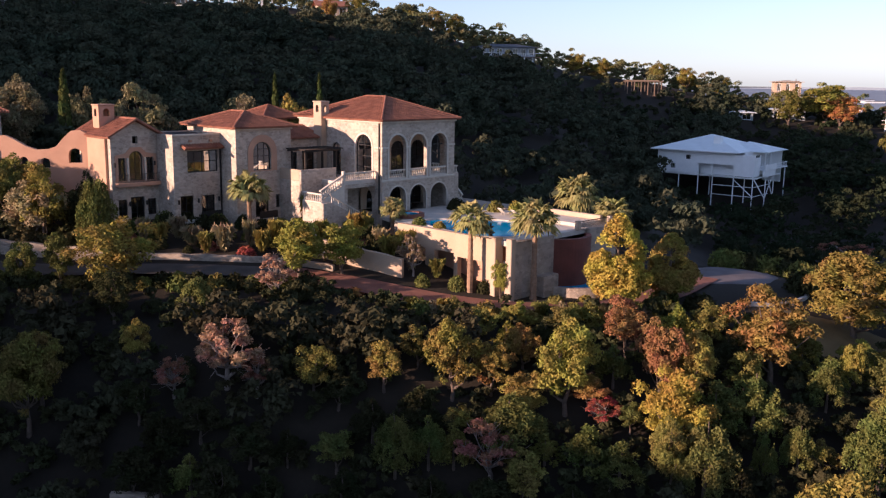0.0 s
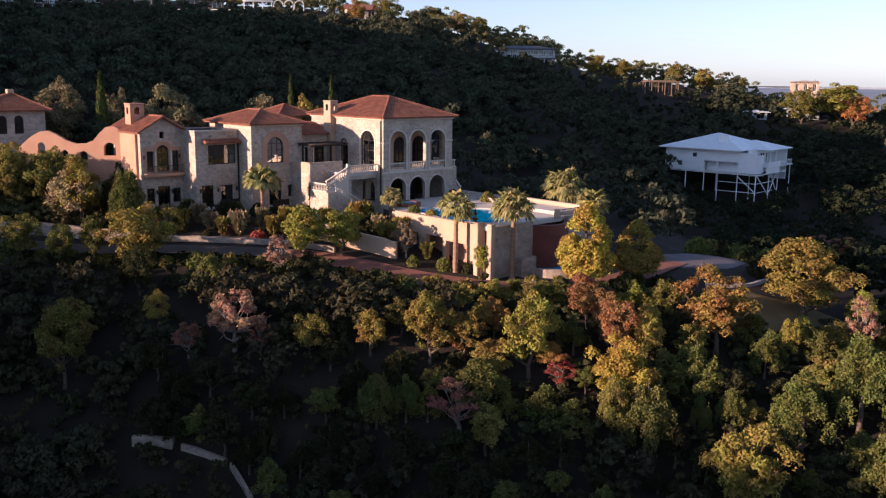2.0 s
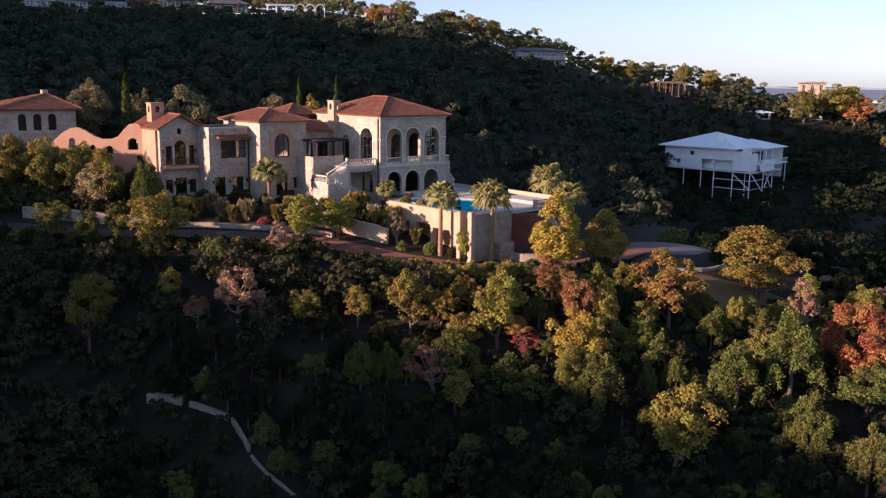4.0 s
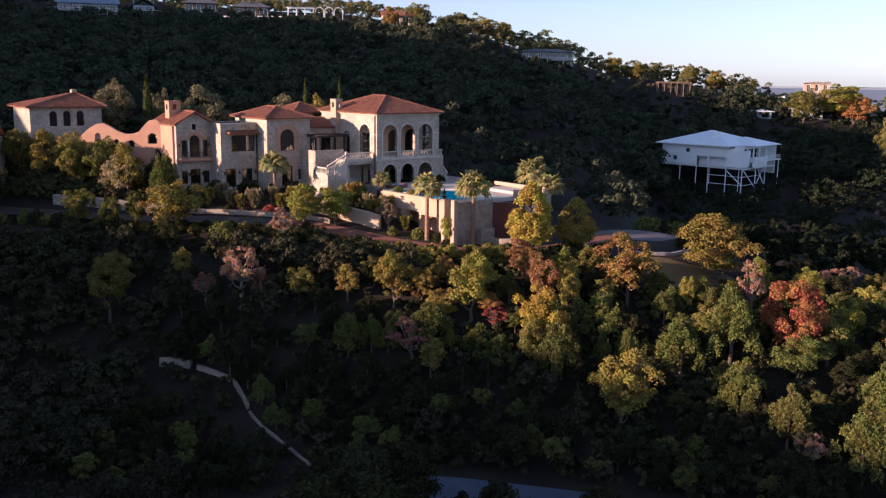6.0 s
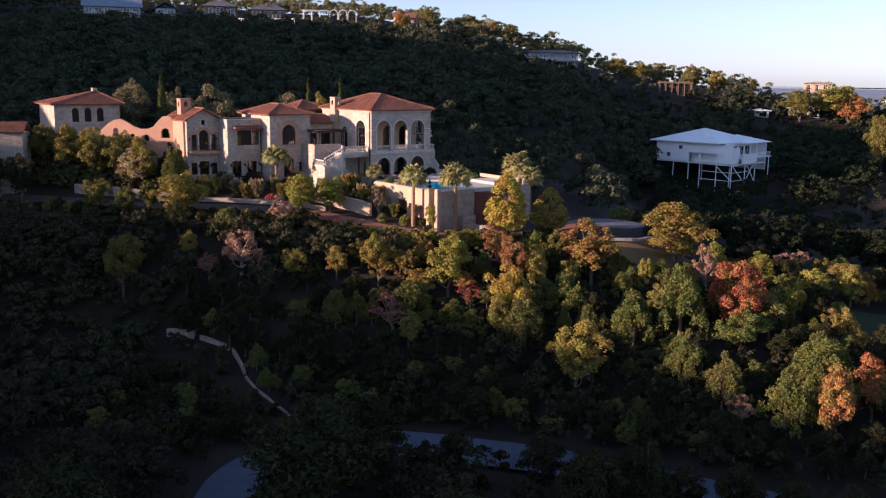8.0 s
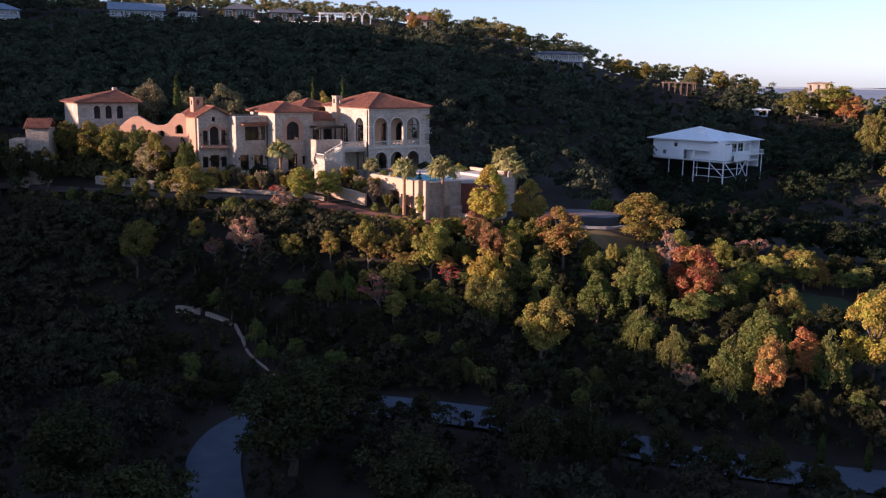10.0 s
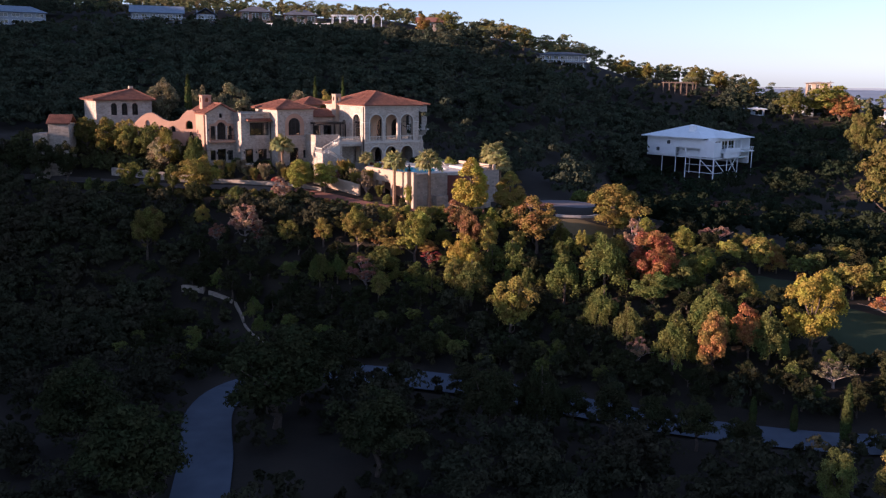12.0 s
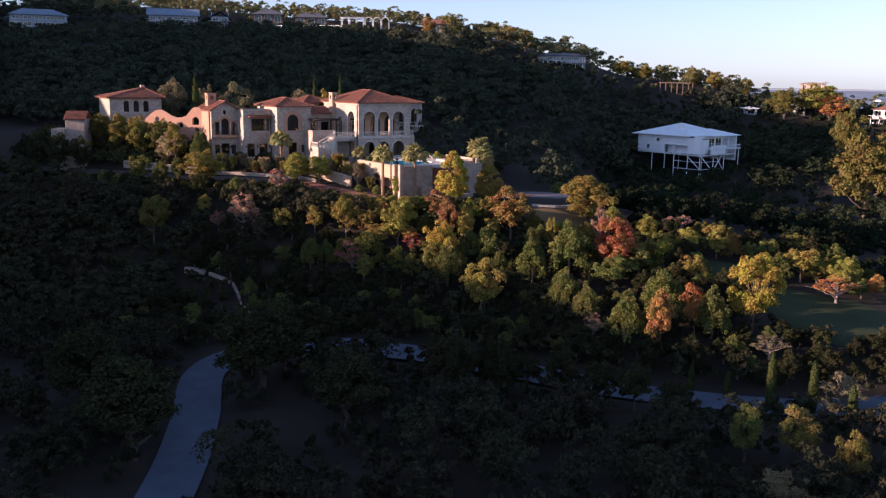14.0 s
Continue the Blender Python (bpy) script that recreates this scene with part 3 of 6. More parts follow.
add_box(orn, 9.3, 0.28, 20.5, 9.42, 0.36, 23.2)
part("iron_bracket", orn, IRON, villa, "wrought iron bracket in the end arch")


def chimney(x0, y0, x1, y1, z0, z1, mat, words):
    """Square shaft with an arched flue opening and a projecting cap."""
    w, d = x1 - x0, y1 - y0
    c = part("chimney", panel([(0, z0), (w, z0), (w, z1), (0, z1)], [outline(w * 0.3, w * 0.7, z1 - 1.15, z1 - 0.3, True)], 0.14, facing(x0, y0, 0)), mat, villa, words)
    part("shaft", panel([(0, z0), (d - 0.145, z0), (d - 0.145, z1), (0, z1)], [outline(d * 0.28, d * 0.66, z1 - 1.15, z1 - 0.3, True)], 0.14, facing(x0, y1, -90)), mat, c)
    part("shaft", panel([(0, z0), (d - 0.145, z0), (d - 0.145, z1), (0, z1)], [], 0.14, facing(x1, y0 + 0.145, 90)), mat, c)
    part("shaft", box(x0 + 0.145, y1 - 0.14, z0, x1 - 0.145, y1, z1), mat, c)
    part("chimney_cap", box(x0 - 0.09, y0 - 0.09, z1 + 0.004, x1 + 0.09, y1 + 0.09, z1 + 0.16, bevel=0.04), mat, c)
    part("flue", box(x0 + 0.3, y0 + 0.35, z0, x1 - 0.3, y1 - 0.35, z1 - 1.2), IRON, c)


chimney(-0.75, 10.1, 0.45, 11.6, 17.0, 27.05, CREAM, "cream stuccoed chimney with an arched top")

# side balcony and steps at the far corner of the loggia
part("side_balcony", box(12.003, 0.6, Z0 - 3, 13.5, 5.2, ZF - 0.1, bevel=0.04), STONE, villa)
baluster_rail(villa, (13.35, 0.75, ZF - 0.1), (13.35, 5.1, ZF - 0.1), 0.95)
baluster_rail(villa, (12.1, 0.72, ZF - 0.1), (13.3, 0.72, ZF - 0.1), 0.95)
for k in range(14):
    part("step", box(13.503, 5.0 - 0.3 * (k + 1), Z0 - 1, 14.7, 5.0 - 0.3 * k, ZF - 0.25 - 0.27 * k), CARVED, villa)
baluster_rail(villa, (14.6, 4.9, ZF - 0.3), (14.6, 0.9, Z0 + 0.1), 0.9)

# stair terrace between the loggia and the tower
part("terrace_block", panel([(0, Z0 - 4), (4.8, Z0 - 4), (4.8, ZF - 0.35), (0, ZF - 0.35)], [outline(0.5, 4.6, Z0, 17.75)], 0.4, facing(-4.8, 1.0, 0)), STONE, villa)
part("terrace_floor", box(-4.8, 1.0, ZF - 0.34, -0.17, 9.4, ZF - 0.04), DECK_STONE, villa)
part("terrace_block", box(-4.8, 1.41, Z0 - 4, -4.4, 5.0, ZF - 0.35), STONE, villa)
part("under_room", box(-4.39, 4.0, Z0 - 1, -0.2, 4.3, ZF - 0.36), STONE, villa)
baluster_rail(villa, (-4.7, 1.15, ZF - 0.03), (-0.2, 1.15, ZF - 0.03), 1.0)
part("newel_post", box(-4.95, 0.95, ZF - 0.4, -4.6, 1.3, ZF + 1.2, bevel=0.04), CARVED, villa)
part("terrace_block", box(-7.8, 5.0, Z0 - 4, -4.81, 9.4, ZF - 0.05), STONE, villa)
part("parapet", box(-7.8, 4.9, Z0 - 3, -2.7, 5.25, 19.75, bevel=0.05), STONE, villa, "rough limestone terrace parapet")
part("parapet", box(-7.8, 5.26, ZF - 0.05, -7.45, 9.4, 19.75, bevel=0.05), CREAM, villa)
for k in range(9):
    part("step", box(-4.82 - 0.38 * (k + 1), 0.9, Z0 - 3, -4.82 - 0.38 * k, 2.5, ZF - 0.1 - 0.19 * (k + 1)), CARVED, villa)
baluster_rail(villa, (-4.9, 1.0, ZF - 0.15), (-8.2, 1.0, 16.85), 1.0)
part("stair_landing", box(-9.5, -1.0, Z0 - 4, -8.25, 2.5, 16.75, bevel=0.05), STONE, villa)
baluster_rail(villa, (-9.35, 2.4, 16.76), (-9.35, -0.85, 16.76), 1.0)
for k in range(11):
    part("step", box(-8.24 + 0.36 * k, -0.9, Z0 - 4, -8.24 + 0.36 * (k + 1), 0.88, 16.7 - 0.2 * (k + 1)), CARVED, villa)
baluster_rail(villa, (-8.3, -0.95, 16.6), (-4.3, -0.95, 14.45), 1.0)
part("stair_wall", panel([(0, Z0 - 4), (5.25, Z0 - 4), (5.25, 14.6), (1.25, 16.75), (0, 16.75)], [], 0.2, facing(-9.5, -1.21, 0)), STONE, villa)

# pergola over the terrace
for x in (-6.4, -2.0):
    for y in (5.9, 8.4):
        part("pergola_post", box(x - 0.1, y - 0.1, ZF - 0.04, x + 0.1, y + 0.1, 21.6), DARK_TIMBER, villa)
for y in (5.9, 8.4):
    part("beam", box(-7.0, y - 0.09, 21.605, -1.3, y + 0.09, 21.85), DARK_TIMBER, villa)
for k in range(12):
    part("pergola_slat", box(-6.9 + 0.49 * k, 5.3, 21.854, -6.78 + 0.49 * k, 9.0, 21.98), DARK_TIMBER, villa)

# link between tower and loggia
link_doors = [(0.8, 2.4, ZF, 21.2), (3.2, 5.0, ZF, 21.2)]
part("wall", panel([(0, Z0 - 4), (6.15, Z0 - 4), (6.15, 22.9), (0, 22.9)], [outline(*h) for h in link_doors], 0.4, facing(-6.18, 11.0, 0)), STONE, villa)
glaze(-6.18, 11.0, link_doors, 2, 3)
tiled_plane((Vector((-6.16, 10.4, 22.9)), Vector((-0.05, 10.4, 22.9)), Vector((-0.05, 15, 24.2)), Vector((-6.16, 15, 24.2))), villa)
# Near-black sheet behind the link doors for the unlit room.
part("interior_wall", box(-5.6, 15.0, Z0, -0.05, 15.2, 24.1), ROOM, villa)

# upper roofs behind
part("wall", box(-3.6, 18, Z0, -0.01, 24, 24.9), CREAM, villa)
roof(hip_roof(-3.6, 18, 2.0, 24, 24.9, 1.5, along="x", over=0.5))

# tower wing
tower_open = [(2.2, 4.6, 19.6, 22.8, True), (2.4, 4.2, 14.3, 17.2), (5.2, 6.0, 15.2, 16.7)]
wing(-13.6, 8.9, -6.2, 19, BASE - 3, 24.45, tower_open)
glaze(-13.6, 8.9, tower_open[:1], 3, 4)
glaze(-13.6, 8.9, tower_open[1:2], 2, 3)
glaze(-13.6, 8.9, tower_open[2:], 2, 2)
part("stucco_surround", panel(outline(1.5, 5.4, 19.5, 23.6, True), [outline(*tower_open[0])], 0.06, facing(-13.6, 8.835, 0)), STUCCO, villa, "pink stucco surround of the arched window")
roof(hip_roof(-13.6, 8.9, -6.2, 19, 24.45, 1.55, along="y"))
band(-13.75, 8.7, 24.15, -6.05, 8.86, 24.4)
part("door_step", box(-11.6, 7.6, BASE - 2, -9.0, 8.89, 14.25, bevel=0.04), CARVED, villa)
part("balcony_rail", box(-11.5, 7.62, 14.3, -9.1, 7.68, 15.1), IRON, villa)

# flat wing
FX, FY = -19.5, 12.0
flat_open = [(1.7, 5.5, 19.5, 21.9), (0.7, 2.3, 14.4, 17.0), (3.3, 5.0, 14.4, 16.9)]
wing(FX, FY, -13.65, 18.9, BASE - 3, 23.7, flat_open)
glaze(FX, FY, flat_open[:1], 4, 2)
glaze(FX, FY, flat_open[1:], 2, 3)
part("roof", box(FX + 0.5, FY + 0.5, 23.2, -14.15, 18.4, 23.35), ROOF_DARK, villa, "flat dark roof behind a parapet")
band(FX - 0.1, FY - 0.12, 23.55, -13.65, FY + 0.1, 23.75, name="coping")
tiled_plane((Vector((FX + 0.9, FY - 0.95, 22.2)), Vector((-13.65, FY - 0.95, 22.2)), Vector((-13.65, FY - 0.01, 22.6)), Vector((FX + 0.9, FY - 0.01, 22.6))), villa, name="awning_roof")
part("planter_box", box(FX + 0.4, FY - 0.6, 14.0, FX + 2.5, FY - 0.02, 14.4, bevel=0.03), CARVED, villa)
part("balcony_rail", box(FX + 2.8, FY - 0.75, 14.35, FX + 5.3, FY - 0.7, 15.2), IRON, villa)
part("balcony", box(FX + 2.7, FY - 0.8, 14.0, FX + 5.4, FY - 0.02, 14.33, bevel=0.04), CARVED, villa)
part("drainpipe", box(-13.8, FY - 0.16, BASE, -13.68, FY - 0.04, 22.0), IRON, villa)
for px in (FX + 1.9, FX + 4.4):
    part("scupper", box(px, FY - 0.25, 22.85, px + 0.35, FY - 0.003, 23.1, bevel=0.03), STUCCO, villa)

# gabled wing
gable_open = [(0.75, 1.6, 18.7, 21.2), (2.0, 3.6, 18.7, 21.9, True), (4.0, 4.85, 18.7, 21.2), (0.6, 1.6, 14.8, 16.7), (2.0, 3.6, 14.3, 16.9), (4.0, 5.0, 14.8, 16.6), (2.5, 3.1, 22.7, 23.5)]
GX0, GX1, GY0 = -24.8, -19.2, 15.5
wing(GX0, GY0, GX1, 23, BASE - 3, 23.6, gable_open, tops=[(5.6, 23.7), (2.8, 25.2), (0, 23.7)])
glaze(GX0, GY0, gable_open[:3], 2, 3)
glaze(GX0, GY0, gable_open[3:6], 2, 3)
part("stucco_surround", panel([(0.4, 18.6), (5.2, 18.6), (5.2, 21.5), (4.0, 21.7), (3.4, 22.3), (2.2, 22.3), (1.6, 21.7), (0.4, 21.5)], [outline(*h) for h in gable_open[:3]], 0.06, facing(GX0, GY0 - 0.065, 0)), STUCCO, villa, "pink stucco surround of the balcony windows")
for x in (1.8, 3.8):
    part("column", box(GX0 + x - 0.12, GY0 - 0.25, 18.6, GX0 + x + 0.12, GY0 - 0.07, 21.2, bevel=0.04), CARVED, villa)
part("balcony", box(GX0 + 0.3, GY0 - 0.75, 18.1, GX1 - 0.3, GY0 - 0.07, 18.55, bevel=0.06), STUCCO, villa)
brail = bmesh.new()
add_box(brail, GX0 + 0.4, GY0 - 0.71, 19.4, GX1 - 0.4, GY0 - 0.66, 19.46)
for k in range(33):
    add_box(brail, GX0 + 0.4 + k * 0.148, GY0 - 0.7, 18.56, GX0 + 0.425 + k * 0.148, GY0 - 0.67, 19.4)
part("balcony_rail", brail, IRON, villa, "thin dark iron balcony railing")
part("balcony", box(GX0 + 1.7, GY0 - 0.7, 13.9, GX0 + 3.9, GY0 - 0.02, 14.28, bevel=0.06), CARVED, villa)
roof(hip_roof(GX0, GY0, GX1, 23, 23.45, 1.85, along="y", gable=True, over=0.5))
part("bell_tower_base", box(GX0 - 0.3, GY0 + 0.7, BASE - 2, GX0 - 0.01, 20.9, 23.25, bevel=0.03), STUCCO, villa, "sunlit pink stuccoed foot of the bell tower")
chimney(-24.1, 19.3, -22.3, 20.8, BASE - 2, 26.65, STUCCO, "pink stuccoed bell tower with an arched opening")
for x, y, z in ((-24.5, 15.4, 20.5), (-19.9, 15.4, 20.5), (-19.1, 11.9, 16.4), (-16.7, 11.9, 16.4), (-14.1, 11.9, 16.4), (-8.4, 8.8, 16.4), (-23.0, 15.4, 16.2), (-21.0, 15.4, 16.2)):
    part("wall_lantern", box(x - 0.09, y - 0.2, z - 0.25, x + 0.09, y - 0.02, z + 0.25, bevel=0.03), IRON, villa)

# rear wing beyond the loggia, with its own hipped roof
rear_open = [(6.0, 7.6, 19.6, 23.2, True), (2.6, 4.2, 19.6, 23.2, True)]
wing(21.0, 24.0, 30.0, 33.0, 10.0, 24.6, rear_open)
glaze(21.0, 24.0, rear_open, 2, 3)
roof(hip_roof(21.0, 24.0, 30.0, 33.0, 24.6, 1.5, along="x", over=0.5))
part("balcony", box(22.5, 23.0, 18.9, 30.0, 23.98, 19.2, bevel=0.05), CARVED, villa)
baluster_rail(villa, (22.6, 23.15, 19.2), (29.9, 23.15, 19.2), 0.95)

# annex with three arched windows
annex_open = [(2.8, 3.9, 22.7, 25.0, True), (4.8, 5.9, 22.7, 25.0, True), (6.8, 7.9, 22.7, 25.0, True), (7.2, 8.0, 19.8, 21.2)]
annex = new("villa_annex")
annex.matrix_world = villa.matrix_world.copy()
tagged(annex, "two-storey stone annex with a red tile hipped roof", "house")
house_main, villa = villa, annex
wing(-40, 33, -29.4, 42, 13, 25.6, annex_open)
glaze(-40, 33, annex_open, 2, 3)
A_, B_, C_, D_ = (Vector((x, y, 25.6)) for x, y in ((-40.7, 32.3), (-28.7, 32.3), (-28.7, 42.7), (-40.7, 42.7)))
apex = Vector((-31.8, 37.5, 27.6))
roof([(A_, B_, apex, apex), (B_, C_, apex, apex), (C_, D_, apex, apex), (D_, A_, apex, apex)])
part("chimney", box(-32.3, 37.6, 26.6, -31.5, 38.4, 28.2, bevel=0.05), CREAM, villa)
villa = house_main

# scalloped garden wall
sw = new("scalloped_wall")
sw.matrix_world = pose(-38.4, 98.5, 0, 0, 0, 180)
tagged(sw, "sunlit pink stucco garden wall with a scalloped top", "wall")
crest = [(0.0, 22.7), (0.6, 23.5), (1.5, 24.0), (2.5, 23.9), (3.3, 23.2), (4.2, 22.2), (5.2, 21.85), (6.4, 21.8), (7.6, 22.2), (8.8, 22.9), (9.8, 23.35), (10.9, 23.2), (12, 22.6), (13.2, 21.6), (14.2, 20.6), (15.2, 20.4)]
sw_open = [(1.4, 2.9, 20.4, 22.0, True), (5.0, 6.0, 19.8, 20.9, True), (7.4, 8.3, 20.0, 21.0, True), (10.3, 11.2, 20.6, 21.9, True)]
part("wall", panel([(15.2, 13.0), (0, 13.0)] + crest, [outline(*h) for h in sw_open], 0.5, Matrix.Identity(4)), STUCCO, sw)

# small stone outbuilding up the drive
shed = new("stone_outbuilding")
shed.matrix_world = pose(-63.5, 88, 0, 0, 0, 20)
tagged(shed, "small pale stone outbuilding with a tiled roof", "outbuilding")
part("wall", box(0, 0, 9, 3.6, 5, 21.4, bevel=0.04), STONE_LOW, shed)
for pl in hip_roof(0, 0, 3.6, 5, 21.42, 1.5, over=0.3, gable=True):
    tiled_plane(pl, shed)
part("wall", box(-2.5, -1, 9, -0.02, 4, 19.6, bevel=0.04), STONE_LOW, shed)

# ---- pool terrace ----
terrace = new("pool_terrace")
terrace.matrix_world = pose(-7.1, 101.9, 0, 0, 0, 46)
tagged(terrace, "raised limestone terrace with a sunlit curved wall and swimming pool", "terrace")
DK = 14.6
# sunlit flank: solid band above a row of openings between piers
flank = [(1.6, 2.6, 8.5, 12.5), (3.3, 4.3, 8.5, 12.6), (5.6, 8.4, 8.5, 12.6), (8.9, 12.3, 8.5, 12.3)]
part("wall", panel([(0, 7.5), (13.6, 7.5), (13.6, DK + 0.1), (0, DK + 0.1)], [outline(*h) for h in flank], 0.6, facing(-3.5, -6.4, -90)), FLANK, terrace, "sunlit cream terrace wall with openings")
part("recess_wall", box(-1.4, -20.0, 7.5, -1.0, -6.4, DK - 0.3), STUCCO, terrace)
part("wall", box(-3.5, -6.39, 7.5, 14.2, -5.9, DK - 0.06), STONE_LOW, terrace)
# corner piers
for x0, y0, x1, y1, z1 in ((-3.8, -20.6, -2.6, -19.98, DK + 0.35), (-3.9, -22.7, -3.2, -22.0, DK + 0.45), (-2.7, -21.2, -2.1, -20.62, 12.6)):
    part("pier", box(x0, y0, 7.5, x1, y1, z1, bevel=0.06), CREAM, terrace)
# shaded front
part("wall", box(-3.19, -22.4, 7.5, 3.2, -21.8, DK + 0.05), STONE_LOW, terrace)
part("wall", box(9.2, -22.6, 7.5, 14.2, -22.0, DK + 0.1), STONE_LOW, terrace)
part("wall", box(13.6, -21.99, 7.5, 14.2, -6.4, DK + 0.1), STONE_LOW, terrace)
# curved red cascade wall
def arc_wall(cx, cy, r0, r1, a0, a1, z0, z1, n=18):
    bm = bmesh.new()
    rows = []
    for i in range(n + 1):
        a = radians(a0 + (a1 - a0) * i / n)
        c, s = math.cos(a), math.sin(a)
        rows.append([bm.verts.new((cx + r * c, cy + r * s, z)) for r, z in ((r0, z0), (r1, z0), (r1, z1), (r0, z1))])
    for a, b in zip(rows, rows[1:]):
        for k in range(4):
            bm.faces.new((a[k], a[(k + 1) % 4], b[(k + 1) % 4], b[k]))
    bm.faces.new(rows[0])
    bm.faces.new(rows[-1])
    return bm
part("cascade_wall", arc_wall(6.2, -20.6, 3.0, 3.5, 210, 330, 8.2, DK - 0.35), RED_WALL, terrace, "curved dark red cascade wall below the pool")
part("planter", box(0.2, -23.6, 7.5, 2.6, -22.41, 11.0, bevel=0.06), STONE_LOW, terrace)
part("basin_wall", arc_wall(6.4, -22.6, 4.3, 4.8, 185, 352, 7.0, 9.75), STONE_LOW, terrace, "low curved stone basin wall")
def disc(cx, cy, rx, ry, z, n=40, a0=0, a1=360):
    bm = bmesh.new()
    bm.faces.new([bm.verts.new((cx + rx * math.cos(radians(a0 + (a1 - a0) * i / n)), cy + ry * math.sin(radians(a0 + (a1 - a0) * i / n)), z)) for i in range(n)])
    return bm
part("lower_pool_water", disc(6.4, -22.6, 4.28, 4.28, 9.4, 30, 180, 360), WATER, terrace, "blue water in the lower basin")
# deck with the pool's opening
def pool_outline(grow=0.0, n=44):
    pts = []
    for i in range(n):
        a = 2 * math.pi * i / n
        wob = 1 + 0.13 * math.cos(3 * a + 0.6) + 0.07 * math.cos(2 * a)
        pts.append((1.9 + (4.65 * wob + grow) * math.cos(a), -13.6 + (6.7 * wob + grow) * math.sin(a)))
    return pts
deck = bmesh.new()
edges = []
for lp in ([(-2.9, -21.8), (3.2, -21.8), (13.59, -21.9), (13.59, -6.4), (13.59, -0.25), (-0.5, -0.25), (-2.9, -6.4)], pool_outline(0.25)):
    vs = [deck.verts.new((x, y, DK)) for x, y in lp]
    edges += [deck.edges.new((vs[i], vs[(i + 1) % len(vs)])) for i in range(len(vs))]
bmesh.ops.triangle_fill(deck, use_beauty=True, edges=edges)
ex = bmesh.ops.extrude_face_region(deck, geom=list(deck.faces))
bmesh.ops.translate(deck, vec=(0, 0, -0.5), verts=[v for v in ex["geom"] if isinstance(v, bmesh.types.BMVert)])
part("deck", deck, DECK_STONE, terrace, "pale limestone pool deck")
cop = bmesh.new()
lo, hi = pool_outline(0.0), pool_outline(0.34)
rows = [[cop.verts.new((x, y, z)) for x, y in lp] for lp, z in ((lo, DK - 0.25), (lo, DK + 0.06), (hi, DK + 0.06), (hi, DK + 0.005))]
for a, b in zip(rows, rows[1:]):
    for i in range(len(a)):
        cop.faces.new((a[i], a[(i + 1) % len(a)], b[(i + 1) % len(b)], b[i]))
part("coping", cop, CARVED, terrace)
wat = bmesh.new()
wat.faces.new([wat.verts.new((x, y, DK - 0.08)) for x, y in pool_outline(0.02)])
part("pool_water", wat, WATER, terrace, "bright blue swimming pool water")
part("spa_rim", arc_wall(0.9, -3.6, 1.3, 1.75, 0, 360, DK, DK + 0.45, 28), PAVER, terrace, "brick-edged round spa")
part("spa_water", disc(0.9, -3.6, 1.3, 1.3, DK + 0.36), WATER, terrace)
# raised lounge with a rail
part("raised_deck", box(9.4, -21.0, DK + 0.004, 13.5, -14, DK + 0.4, bevel=0.04), DECK_STONE, terrace)
part("bench_wall", box(13.0, -21.2, DK + 0.41, 13.5, -12, DK + 0.95, bevel=0.05), CREAM, terrace)
part("rail_post", box(7.6, -22.2, DK, 8.1, -21.7, DK + 1.0, bevel=0.04), CREAM, terrace)
part("rail_post", box(13.1, -22.4, DK, 13.6, -21.95, DK + 1.0, bevel=0.04), CREAM, terrace)
rail = bmesh.new()
add_box(rail, 8.1, -22.1, DK + 0.85, 13.1, -22.04, DK + 0.92)
for k in range(26):
    add_box(rail, 8.2 + k * 0.19, -22.09, DK + 0.05, 8.24 + k * 0.19, -22.05, DK + 0.85)
part("railing", rail, IRON, terrace)
part("deck_wall", box(13.65, -5.8, DK - 6.5, 17.5, 4.5, DK + 0.02), STONE_LOW, terrace)


def lounger(u, v, turn):
    l = new("sun_lounger")
    l.matrix_world = terrace.matrix_world @ pose(u, v, DK + 0.002, 0, 0, turn)
    tagged(l, "pale beige sun lounger on the pool deck", "lounger", "pool loungers")
    part("seat", box(-0.32, -0.9, 0.28, 0.32, 0.4, 0.38, bevel=0.03), DECK_STONE, l)
    part("backrest", box(-0.32, 0, 0, 0.32, 0.75, 0.08, Matrix.Translation((0, 0.4, 0.32)) @ Matrix.Rotation(radians(40), 4, "X")), DECK_STONE, l)
    for x in (-0.26, 0.26):
        for y in (-0.8, 0.35):
            part("leg", box(x - 0.03, y - 0.03, 0, x + 0.03, y + 0.03, 0.28), DECK_STONE, l)


for u, v, a in ((10.4, -11.8, 80), (10.4, -9.8, 84)):
    lounger(u, v, a)

fount = new("fountain_urn")
fount.matrix_world = terrace.matrix_world @ pose(-1.9, -18.3, DK)
tagged(fount, "dark tiered urn on the pool edge", "urn")
bm = bmesh.new()
prof = ((0.02, 1.5), (0.12, 1.35), (0.1, 1.1), (0.4, 1.0), (0.12, 0.85), (0.12, 0.55), (0.5, 0.42), (0.18, 0.2), (0.3, 0.0))
rows = [[bm.verts.new((r * math.cos(k * math.pi / 5), r * math.sin(k * math.pi / 5), z)) for k in range(10)] for r, z in prof]
for a, b in zip(rows, rows[1:]):
    for k in range(10):
        bm.faces.new((a[k], a[(k + 1) % 10], b[(k + 1) % 10], b[k]))
part("bowl", bm, IRON, fount, smooth=True)

